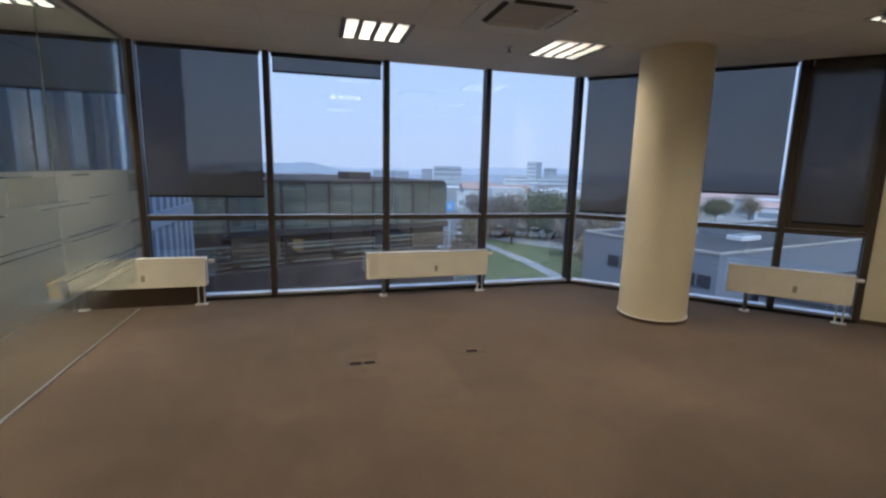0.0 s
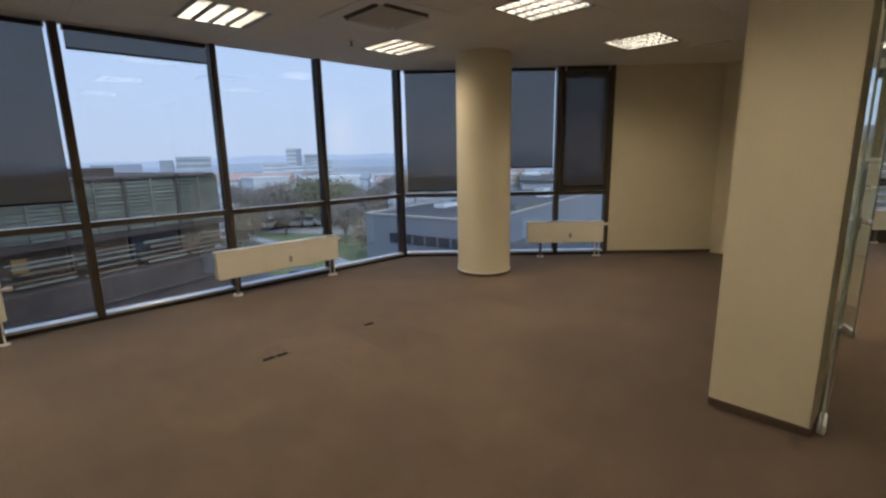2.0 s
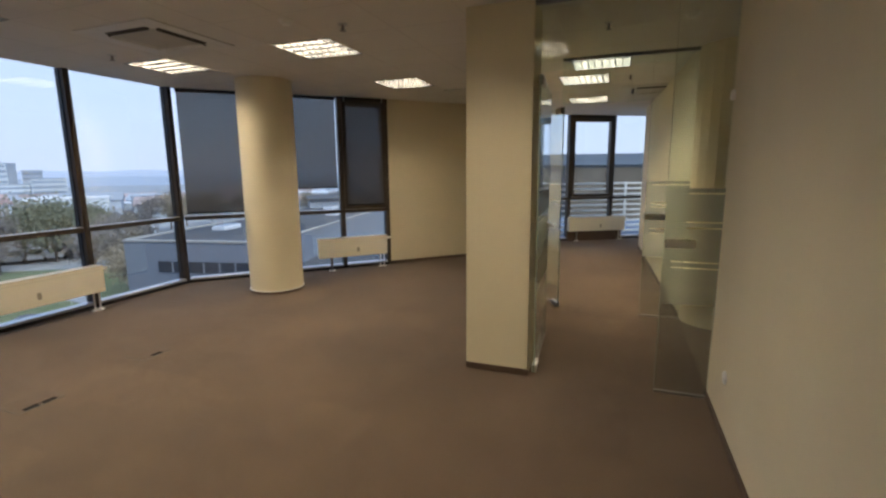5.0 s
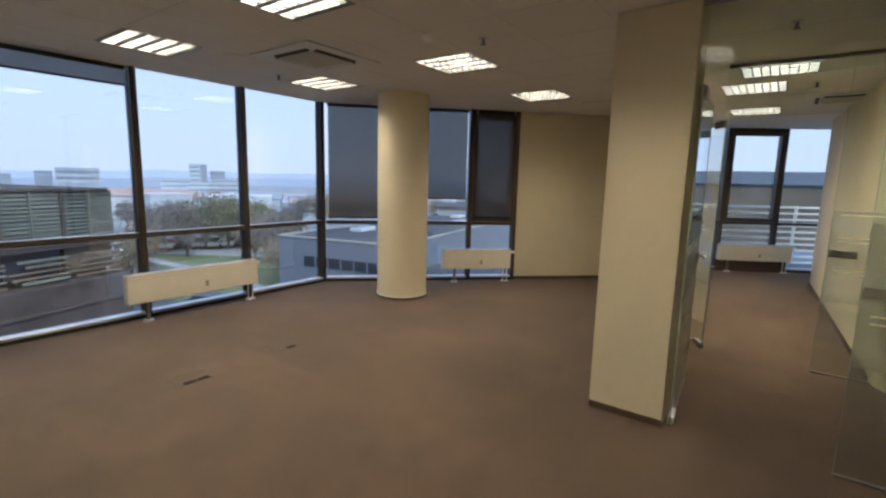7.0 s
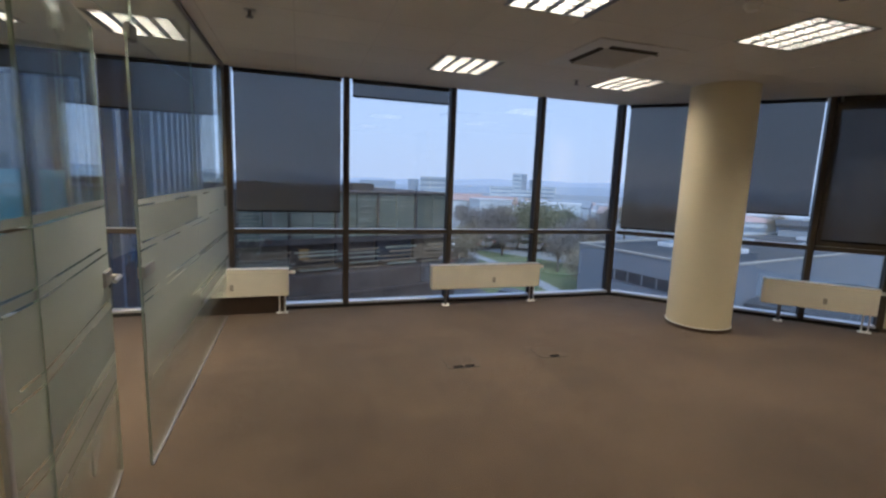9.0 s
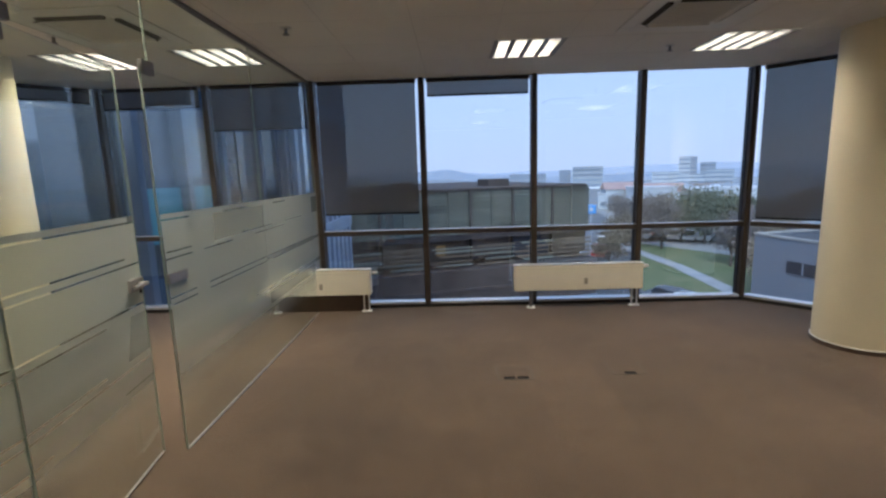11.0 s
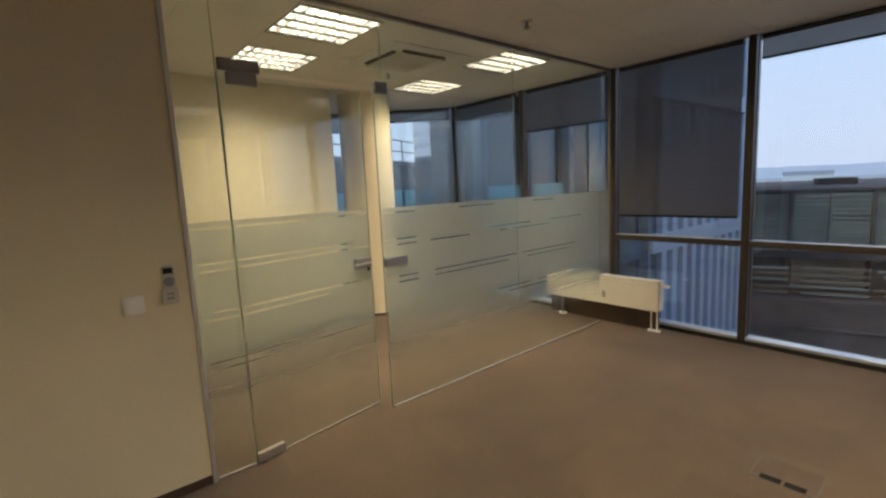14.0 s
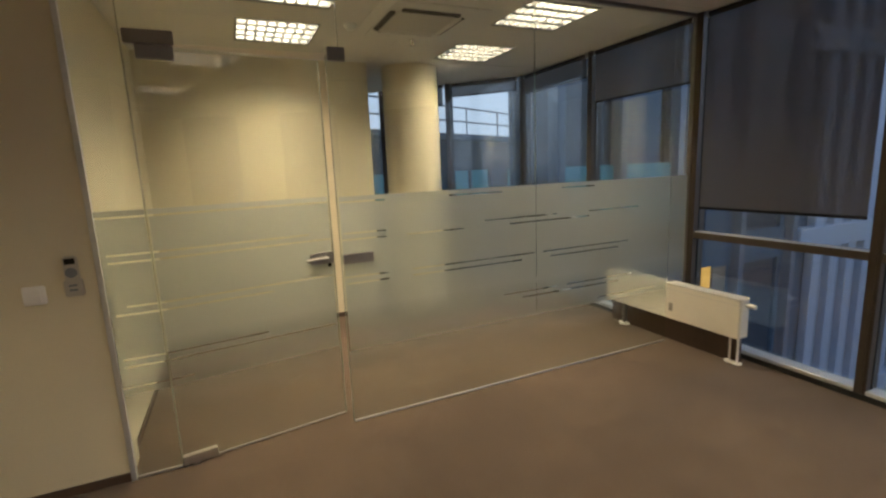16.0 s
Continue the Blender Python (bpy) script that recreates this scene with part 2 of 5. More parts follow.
LOUVRE = plain("louvre_aluminium", (0.21, 0.21, 0.22), 0.35, 0.5, 0.03)
GLASS = glass_mat("window_glass", (0.93, 0.96, 0.965), 0.085)
PGLASS = glass_mat("partition_glass", (0.93, 0.965, 0.955), 0.05, 1.2)
EDGE = plain("glass_edge", (0.30, 0.36, 0.32), 0.2, 0, 0.05)
SCREEN = screen_mat("dark_screen_fabric", (0.150, 0.140, 0.124), 0.31)
SCREEN_DENSE = screen_mat("dense_screen_fabric", (0.105, 0.100, 0.092), 0.16)
FILM = film_mat("frosted_film")
FILM_THIN = film_mat("thin_frosted_film", 0.5)
TUBE = glow("fluorescent_tube", (1.0, 0.97, 0.91), 9.0)
WOOD = wood_mat()


# ---------------------------------------------------------------- building helpers
def bx(bm, x0, y0, z0, x1, y1, z1, bevel=0.0, m=None, seg=1):
    """Adds a box, with softened edges where bevel is given."""
    r = bmesh.ops.create_cube(bm, size=1.0)
    vs = r["verts"]
    bmesh.ops.scale(bm, vec=(abs(x1 - x0), abs(y1 - y0), abs(z1 - z0)), verts=vs)
    bmesh.ops.translate(bm, vec=((x0 + x1) / 2, (y0 + y1) / 2, (z0 + z1) / 2), verts=vs)
    if bevel:
        es = list({e for v in vs for e in v.link_edges})
        r2 = bmesh.ops.bevel(bm, geom=es, offset=bevel, segments=seg, affect="EDGES", clamp_overlap=True)
        vs = list({v for f in r2["faces"] for v in f.verts} | {v for v in vs if v.is_valid})
    if m is not None:
        bmesh.ops.transform(bm, matrix=m, verts=vs)
    return bm


def cyl(bm, x, y, z0, z1, r, seg=20, r2=None, m=None):
    c = bmesh.ops.create_cone(bm, cap_ends=True, segments=seg, radius1=r, radius2=r if r2 is None else r2, depth=z1 - z0)
    bmesh.ops.translate(bm, vec=(x, y, (z0 + z1) / 2), verts=c["verts"])
    if m is not None:
        bmesh.ops.transform(bm, matrix=m, verts=c["verts"])
    return bm


def box(*a, **k):
    return bx(bmesh.new(), *a, **k)


def mesh_of(name, bm, mat, smooth=False):
    me = bpy.data.meshes.new(name)
    bmesh.ops.recalc_face_normals(bm, faces=bm.faces)
    bm.to_mesh(me)
    bm.free()
    for mm in (mat if isinstance(mat, (list, tuple)) else (mat,)):
        me.materials.append(mm)
    if smooth:
        for p in me.polygons:
            p.use_smooth = True
        me.set_sharp_from_angle(angle=radians(35))
    return me


def part(name, bm, mat, parent=None, label="", smooth=False):
    ob = new(name, mesh_of(name, bm, mat, smooth))
    if parent is not None:
        ob.parent = parent
    if label:
        ob["label"] = label
    return ob


def thing(name, label, category, m=None, group="", kind=""):
    ob = new(name)
    ob.empty_display_size = 0.1
    if m is not None:
        ob.matrix_basis = m
    return tagged(ob, label, category, group, kind)


def struct(name, bm, mat, label, category, smooth=False):
    return tagged(part(name, bm, mat, None, "", smooth), label, category, kind="structure")


def prism(pts, z0, z1):
    """A slab on a ground plan."""
    bm = bmesh.new()
    f = bm.faces.new([bm.verts.new((x, y, z0)) for x, y in pts])
    r = bmesh.ops.extrude_face_region(bm, geom=[f])
    bmesh.ops.translate(bm, vec=(0, 0, z1 - z0), verts=[v for v in r["geom"] if isinstance(v, bmesh.types.BMVert)])
    return bm


def along(x, y, deg):
    return pose(x, y, 0, 0, 0, deg)


# ---------------------------------------------------------------- the plan
H = 2.66                                  # ceiling
PLAN = [(-6.30, 4.22), (-4.20, 6.33), (3.33, 6.33), (5.47, 4.19), (6.62, 3.04), (6.62, 2.55), (8.39, 2.55), (9.98, -0.06), (9.98, -3.2), (-6.30, -3.2)]
struct("floor", prism(PLAN, -0.35, 0.0), CARPET, "brown flecked low-pile office carpet, slightly worn", "floor")

PARTITION = -1.735                         # glass partition
LAMPS = [(0.5625, 1.4325), (0.5625, 5.1825), (2.4375, 5.1825), (2.4375, 3.3075), (0.5625, 3.3075), (4.3125, 3.3075),
         (-2.15, 5.11), (-3.32, 5.11), (-3.11, 3.24), (-2.15, 3.24),
         (4.07, 0.86), (5.0, 1.09), (6.85, 1.15)]
AIRCON = [(1.62, 4.33), (-2.55, 4.23), (6.12, 0.22)]


def near(bm, cx, cy):
    fs = [f for f in bm.faces if abs(f.calc_center_median().x - cx) < 0.7 and abs(f.calc_center_median().y - cy) < 0.7]
    return list({v for f in fs for v in f.verts}) + list({e for f in fs for e in f.edges}) + fs


def ceiling_mesh():
    bm = bmesh.new()
    bm.faces.new([bm.verts.new((x, y, H)) for x, y in PLAN])
    for k in range(-11, 17):
        bmesh.ops.bisect_plane(bm, geom=bm.verts[:] + bm.edges[:] + bm.faces[:], plane_co=(0.25 + 0.625 * k, 0, 0), plane_no=(1, 0, 0))
    for k in range(-13, 4):
        bmesh.ops.bisect_plane(bm, geom=bm.verts[:] + bm.edges[:] + bm.faces[:], plane_co=(0, 4.87 + 0.625 * k, 0), plane_no=(0, 1, 0))
    for cx, cy in LAMPS:
        for px in (cx - 0.3, cx + 0.3):
            bmesh.ops.bisect_plane(bm, geom=near(bm, cx, cy), plane_co=(px, 0, 0), plane_no=(1, 0, 0))
        for py in (cy - 0.3, cy + 0.3):
            bmesh.ops.bisect_plane(bm, geom=near(bm, cx, cy), plane_co=(0, py, 0), plane_no=(0, 1, 0))
    holes = [f for f in bm.faces if any(abs(f.calc_center_median().x - cx) < 0.298 and abs(f.calc_center_median().y - cy) < 0.298 for cx, cy in LAMPS)]
    bmesh.ops.delete(bm, geom=holes, context="FACES")
    tiles = [f for f in bm.faces if f.calc_area() > 0.05]
    r = bmesh.ops.inset_individual(bm, faces=tiles, thickness=0.0025, depth=0.0)
    for f in r["faces"]:
        f.material_index = 1
    for f in tiles:
        for v in f.verts:
            v.co.z += 0.0015
    top = prism(PLAN, H + 0.14, H + 0.40)
    tmp = bpy.data.meshes.new("slab")
    top.to_mesh(tmp)
    top.free()
    bm.from_mesh(tmp)
    bpy.data.meshes.remove(tmp)
    return bm


me = bpy.data.meshes.new("ceiling")
cb = ceiling_mesh()
cb.to_mesh(me)
cb.free()
me.materials.append(CEIL)
me.materials.append(TBAR)
tagged(new("ceiling", me), "white suspended ceiling of square mineral tiles", "ceiling", kind="structure")


def wall(name, pts, label="cream painted plaster wall", z1=H, mat=None):
    return struct(name, prism(pts, 0.0, z1), mat or WALL, label, "wall")


def skirting(x0, y0, x1, y1, side, h=0.048, t=0.012):
    """Dark skirting along a wall's foot, on the side given (+1: to the left of the line)."""
    d = Vector((x1 - x0, y1 - y0, 0))
    bm = box(0, 0, 0, d.length, t * side, h, 0.003)
    ob = struct("baseboard", bm, PLINTH, "dark brown skirting strip at the foot of a cream wall", "skirting")
    ob.matrix_basis = along(x0, y0, math.degrees(math.atan2(d.y, d.x)))
    return ob


# walls of the open office
wall("wall_south", [(-1.62, -0.20), (1.96, -0.20), (1.96, 0.0), (-1.62, 0.0)])
wall("wall_switch", [(-1.95, 0.94), (-1.735, 0.94), (-1.735, 2.15), (-1.95, 2.15)])
struct("wall_over_door", box(-1.95, -0.20, 2.10, -1.75, 0.94, H), WALL, "cream wall above the entrance door", "wall")
wall("wall_entry_end", [(-3.3, -0.20), (-3.2, -0.20), (-3.2, 2.02), (-3.3, 2.02)])
wall("wall_entry_side", [(-3.2, -0.20), (-1.62, -0.20), (-1.62, -0.08), (-3.2, -0.08)])
wall("wall_room_two_south", [(-3.95, 2.02), (-1.95, 2.02), (-1.95, 2.12), (-3.95, 2.12)])
wall("wall_room_two_west", [(-4.10, 2.02), (-3.95, 2.02), (-3.95, 4.20), (-4.10, 4.20)])
wall("wall_room_two_north_west", [(-6.28, 4.10), (-4.10, 4.10), (-4.10, 4.20), (-6.28, 4.20)])
wall("wall_pillar", [(1.88, 1.21), (2.22, 1.21), (2.22, 1.69), (1.88, 1.69)], "cream rectangular wall pillar beside a glass door")
wall("wall_divider", [(2.22, 1.60), (6.50, 2.30), (6.50, 2.39), (2.22, 1.69)])
wall("wall_divider_end", [(6.50, 2.30), (6.60, 2.32), (6.60, 2.98), (6.50, 3.08)])
wall("wall_north_east", [(5.42, 4.16), (6.53, 3.05), (6.62, 3.14), (5.51, 4.25)])
wall("wall_corridor_east", [(3.42, -3.1), (3.78, -3.1), (3.78, -0.02), (3.70, -0.035), (3.62, -0.07), (3.54, -0.13), (3.48, -0.20), (3.44, -0.29), (3.42, -0.40)], "cream plaster wall with a rounded corner")
wall("wall_corridor_west", [(1.86, -3.1), (1.96, -3.1), (1.96, -0.20), (1.86, -0.20)])
wall("wall_corridor_end", [(1.86, -3.2), (3.78, -3.2), (3.78, -3.1), (1.86, -3.1)])
wall("wall_room_three_south", [(3.78, -0.12), (8.45, -0.12), (8.45, 0.19), (3.78, -0.02)])
wall("wall_room_three_back", [(8.35, -1.2), (8.45, -1.2), (8.45, -0.12), (8.35, -0.12)])
wall("wall_room_three_far", [(8.45, -1.2), (9.98, -1.2), (9.98, -1.1), (8.45, -1.1)])
wall("wall_room_three_north", [(6.60, 2.45), (8.46, 2.45), (8.40, 2.55), (6.60, 2.55)])
for a in [(-1.735, 0.94, -1.735, 2.15, -1), (-1.62, 0.0, 1.96, 0.0, 1), (1.88, 1.20, 1.88, 1.69, 1), (5.42, 4.16, 6.53, 3.05, -1),
          (-3.95, 2.12, -1.95, 2.12, 1), (-3.95, 2.12, -3.95, 4.20, -1), (3.42, -3.1, 3.42, -0.40, 1), (3.78, -0.02, 8.45, 0.19, 1)]:
    skirting(*a)


# ---------------------------------------------------------------- round columns
def column(name, x, y, r, label):
    col = thing(name, label, "column", pose(x, y, 0))
    bm = bmesh.new()
    cyl(bm, 0, 0, 0.0, H, r, 64)
    part("shaft", bm, WALL, col, "", True)
    bm = bmesh.new()
    cyl(bm, 0, 0, 0.0, 0.035, r + 0.010, 64)
    part("base_ring", bm, PLINTH, col, "dark skirting ring", True)
    bm = bmesh.new()
    cyl(bm, 0, 0, 0.035, 0.045, r + 0.008, 64)
    part("edge_ring", bm, WHITEPL, col, "pale edge strip", True)
    return col


column("column", 3.45, 4.84, 0.335, "round cream plastered column by the corner windows")
column("column", -4.12, 4.74, 0.31, "round cream column beside a dark window slot")


# ---------------------------------------------------------------- curtain wall
def bay(name, m, width, last=False, casement=False, first=True, top=H + 0.14):
    """One glazed bay: local x along the facade, y outwards."""
    w = thing(name, "floor-to-ceiling glazing in brown aluminium frames over the city", "window", m, kind="structure")
    posts = ([0.0] if first else []) + ([width] if last else [])
    for px in posts:
        bm = box(px - 0.032, -0.035, 0.0, px + 0.032, 0.10, top, 0.004)
        bx(bm, px - 0.012, -0.042, 0.0, px + 0.012, -0.034, top)
        part("mullion", bm, BRONZE, w)
        for s in (-1, 1):
            part("gasket", box(px + s * 0.032, 0.022, 0.06, px + s * 0.037, 0.034, top), GASKET, w)
    part("transom", box(0.032, -0.03, 0.885, width - 0.032, 0.09, 0.938, 0.004), BRONZE, w)
    # added pale strip stands in for the sky's highlight along the transom
    part("highlight_strip", box(0.036, -0.026, 0.938, width - 0.036, 0.034, 0.943), ALU, w, "pale strip added for the sky highlight on the transom")
    bm = box(0.032, -0.040, 0.036, width - 0.032, 0.08, 0.064, 0.004)
    part("sill", bm, ALU, w, "pale aluminium sill rail")
    part("floor_gasket", box(0.0, -0.045, 0.0, width, 0.08, 0.036), GASKET, w)
    for z0, z1, nm in ((0.062, 0.885, "lower_pane"), (0.938, top, "upper_pane")):
        if casement and nm == "upper_pane":
            continue
        p = part(nm, box(0.036, 0.036, z0, width - 0.036, 0.052, z1), GLASS, w)
        p.visible_shadow = False
    if casement:
        z0, z1 = 0.945, 2.59
        bm = bmesh.new()
        for a in ((0.034, z0, 0.094, z1), (width - 0.094, z0, width - 0.034, z1), (0.094, z0, width - 0.094, z0 + 0.065), (0.094, z1 - 0.065, width - 0.094, z1)):
            bx(bm, a[0], -0.050, a[1], a[2], 0.06, a[3], 0.004)
        part("sash", bm, BRONZE, w, "opening sash")
        part("head_rail", box(0.034, -0.04, 2.59, width - 0.034, 0.06, top, 0.004), BRONZE_DARK, w)
        part("sash_pane", box(0.09, 0.02, z0 + 0.06, width - 0.09, 0.036, z1 - 0.06), GLASS, w).visible_shadow = False
    return w


def blind(m, width, bottom, inset=0.068, y=-0.015, top=H, label="", group="roller blinds", fabric=None):
    b = thing("roller_blind", label or "dark grey screen-fabric roller blind hanging in a window bay", "blind", m, group)
    part("fabric", box(inset, y - 0.0006, bottom, width - inset, y + 0.0006, top - 0.03), fabric or SCREEN, b)
    bm = box(inset, y - 0.007, bottom - 0.018, width - inset, y + 0.007, bottom + 0.002, 0.003)
    part("bottom_bar", bm, BLACK, b, "black bottom bar")
    bm = bmesh.new()
    cyl(bm, 0, 0, -(width - 2 * inset) / 2, (width - 2 * inset) / 2, 0.022, 16, m=Matrix.Translation((width / 2, y + 0.006, top - 0.026)) @ pose(0, 0, 0, 0, 90, 0))
    part("roller", bm, BRONZE_DARK, b, "", True)
    part("bracket", box(inset - 0.012, y - 0.02, top - 0.055, inset, y + 0.02, top), SILVER, b)
    part("bracket", box(width - inset, y - 0.02, top - 0.055, width - inset + 0.012, y + 0.02, top), SILVER, b)
    return b


FACE = 6.295
XS = [-4.18, -2.93, -1.70, -0.45, 0.83, 2.05, 3.29]
for i in range(6):
    bay("window_%d" % (i + 1), along(XS[i], FACE, 0), XS[i + 1] - XS[i], last=(i == 5))
blind(along(XS[0], FACE, 0), XS[1] - XS[0], 2.43, label="dark screen roller blind drawn a little way down")
blind(along(XS[1], FACE, 0), XS[2] - XS[1], 2.16, label="dark screen roller blind drawn a quarter down")
blind(along(XS[2], FACE, 0), XS[3] - XS[2], 1.15, label="dark screen roller blind drawn down almost to the transom")
blind(along(XS[3], FACE, 0), XS[4] - XS[3], 2.47, label="dark screen roller blind almost fully rolled up")
# corner bays at 45 degrees
D0 = Vector((3.315, 6.29))
def diag(s):
    return along(D0.x + s * math.sqrt(0.5), D0.y - s * math.sqrt(0.5), -45)
bay("window_7", diag(0.0), 1.21, first=False)
bay("window_8", diag(1.21), 1.035)
bay("window_9", diag(2.245), 0.735, casement=True, last=True)
blind(diag(0.0), 1.21, 0.99, 0.075, label="dark screen roller blind drawn down to the transom")
blind(diag(1.21), 1.035, 1.30, label="dark screen roller blind drawn down behind the round column")
blind(diag(2.245), 0.735, 1.02, 0.075, y=-0.064, top=2.65, label="narrow dark roller blind over an opening sash", fabric=SCREEN_DENSE)
# the far corner of the glazed office
def diag2(s):
    return along(-6.28 + s * math.sqrt(0.5), 4.20 + s * math.sqrt(0.5), 45)
bay("window_10", diag2(0.0), 0.95)
bay("window_11", diag2(0.95), 1.0)
bay("window_12", diag2(1.95), 1.0)
blind(diag2(0.95), 1.0, 2.40, label="dark screen roller blind drawn a little way down")
blind(diag2(1.95), 1.0, 2.50, label="dark screen roller blind almost fully rolled up")
# the far office beyond the glass doors
R3 = -58.7
def diag3(s):
    return along(8.40 + s * 0.5195, 2.52 - s * 0.8545, R3)
bay("window_13", diag3(0.0), 1.06)
bay("window_14", diag3(1.06), 1.0, casement=True)
bay("window_15", diag3(2.06), 0.95, last=True)


# ---------------------------------------------------------------- radiators
def radiator(m, length, feet, label, valve=1, under_shade=False):
    r = thing("radiator", label, "radiator", m, "radiators under the windows")
    z0, z1 = 0.215, 0.515
    bm = box(0.0, -0.012, z0, length, 0.0, z1, 0.005, seg=2)
    bx(bm, 0.0, 0.0, z0 + 0.005, 0.018, 0.095, z1 - 0.012, 0.004)
    bx(bm, length - 0.018, 0.0, z0 + 0.005, length, 0.095, z1 - 0.012, 0.004)
    part("front_panel", bm, ENAMEL, r)
    part("back_panel", box(0.018, 0.086, z0, length - 0.018, 0.098, z1 - 0.02, 0.004), ENAMEL, r)
    if under_shade:
        # dark plate put in for the shade between radiator and floor
        part("shade_plate", box(0.0, 0.070, 0.0, length - 0.03, 0.084, z0 + 0.01, 0.002), PLINTH, r, "dark plate added for the shade under the radiator")
    # top grille with slots
    bm = box(0.0, -0.014, z1 - 0.006, length, 0.010, z1 + 0.004, 0.002)
    bx(bm, 0.0, 0.086, z1 - 0.006, length, 0.100, z1 + 0.004, 0.002)
    n = int(length / 0.03)
    for i in range(n + 1):
        x = 0.006 + (length - 0.012) * i / n
        bx(bm, x - 0.0125, 0.010, z1 - 0.004, x + 0.0125, 0.086, z1 + 0.003)
    part("top_grille", bm, GRILLE, r)
    # fold line under the top and the maker's plate, a plain mark
    part("fold", box(0.012, -0.0135, z1 - 0.045, length - 0.012, -0.0115, z1 - 0.041), GRILLE, r)
    bm = box(length * 0.545, -0.016, z0 + 0.070, length * 0.545 + 0.038, -0.0115, z0 + 0.140, 0.002)
    part("badge", bm, MARK, r, "small grey badge")
    bm = bmesh.new()
    for i in range(8):
        bx(bm, 0.05, 0.03 + 0.0065 * i, z0 + 0.01, length - 0.05, 0.032 + 0.0065 * i, z1 - 0.05)
    part("fins", bm, GRILLE, r)
    for fx in feet:
        bm = bmesh.new()
        cyl(bm, fx, 0.05, 0.012, z0 + 0.02, 0.021, 16)
        stem = part("foot", bm, GREYMETAL, r, "grey post", True)
        bm = bmesh.new()
        cyl(bm, fx, 0.05, 0.0, 0.016, 0.052, 24, 0.046)
        part("foot_plate", bm, WHITEPL, stem, "round white plate", True)
    px = length - 0.03 if valve > 0 else 0.03
    for k in (0, 0.05):
        bm = bmesh.new()
        cyl(bm, px - 0.07 * valve + k * 1.2 * valve, 0.055, 0.01, z0 + 0.01, 0.009, 12)
        pipe = part("pipe", bm, WHITEPL, r, "", True)
        bm = bmesh.new()
        cyl(bm, px - 0.07 * valve + k * 1.2 * valve, 0.055, 0.0, 0.012, 0.034, 20)
        part("pipe_collar", bm, WHITEPL, pipe, "", True)
    bm = bmesh.new()
    mm = Matrix.Translation((length if valve > 0 else 0, 0.05, z1 - 0.045)) @ pose(0, 0, 0, 0, 90 * valve, 0)
    cyl(bm, 0, 0, 0.0, 0.022, 0.012, 12, m=mm)
    cyl(bm, 0, 0, 0.022, 0.075, 0.021, 16, 0.017, m=mm)
    part("valve", bm, WHITEPL, r, "white thermostatic valve head", True)
    return r


radiator(along(0.57, 6.075, 0), 1.47, [0.20], "long low cream panel radiator on floor posts by the window")
radiator(along(-2.42, 6.065, 0), 1.32, [0.18], "low cream panel radiator that passes under the glass partition", under_shade=True)
def d_in(s, off):
    return along(D0.x + s * math.sqrt(0.5) - off * math.sqrt(0.5), D0.y - s * math.sqrt(0.5) - off * math.sqrt(0.5), -45)
radiator(d_in(1.80, 0.212), 1.09, [0.20], "short low cream panel radiator in front of the corner windows")
radiator(along(8.40 + 1.0 * 0.5195 - 0.2 * 0.8545, 2.52 - 1.0 * 0.8545 - 0.2 * 0.5195, R3), 1.30, [0.2], "low cream panel radiator in the far office", under_shade=True)


# ---------------------------------------------------------------- ceiling fittings
def ceiling_lamp(x, y):
    lamp = thing("ceiling_lamp", "recessed square fluorescent lamp with an aluminium louvre, switched on", "lamp", pose(x, y, H), "ceiling lamps")
    bm = bmesh.new()
    for a in ((-0.30, -0.30, -0.285, 0.30), (0.285, -0.30, 0.30, 0.30), (-0.285, -0.30, 0.285, -0.285), (-0.285, 0.285, 0.285, 0.30)):
        bx(bm, a[0], a[1], -0.004, a[2], a[3], 0.085)
    bx(bm, -0.285, -0.285, 0.08, 0.285, 0.285, 0.085)
    part("housing", bm, LOUVRE, lamp)
    for i in range(4):
        bm = bmesh.new()
        cyl(bm, 0, 0, -0.275, 0.275, 0.013, 12, m=Matrix.Translation((-0.21 + 0.14 * i, 0, 0.058)) @ pose(0, 0, 0, 90, 0, 0))
        part("tube", bm, TUBE, lamp, "glowing tube", True)
    for i in range(5):
        px = -0.28 + 0.14 * i
        bm = bmesh.new()
        bx(bm, px - 0.021, -0.285, 0.0, px + 0.021, 0.285, 0.003)
        bx(bm, px - 0.006, -0.285, 0.003, px + 0.006, 0.285, 0.045)
        part("blade", bm, LOUVRE, lamp)
    bm = bmesh.new()
    for i in range(1, 8):
        py = -0.285 + 0.57 * i / 8
        for k in range(4):
            p0 = -0.28 + 0.14 * k
            bx(bm, p0 + 0.006, py - 0.006, 0.004, p0 + 0.134, py + 0.006, 0.044)
    part("cross_louvre", bm, LOUVRE, lamp)
    return lamp


def lamp_light(x, y, w):
    li = bpy.data.lights.new("lamp_light", "AREA")
    li.shape, li.size, li.energy, li.color, li.spread = "SQUARE", 0.54, w, WARM, radians(143)
    ob = new("lamp_light", li)
    ob.location = (x, y, H + 0.077)
    return ob


first = None
for x, y in LAMPS:
    first = ceiling_lamp(x, y) if first is None else copy_thing(first, pose(x, y, H))
    lamp_light(x, y, LAMP_W * (1.25 if x < PARTITION else 1.0))


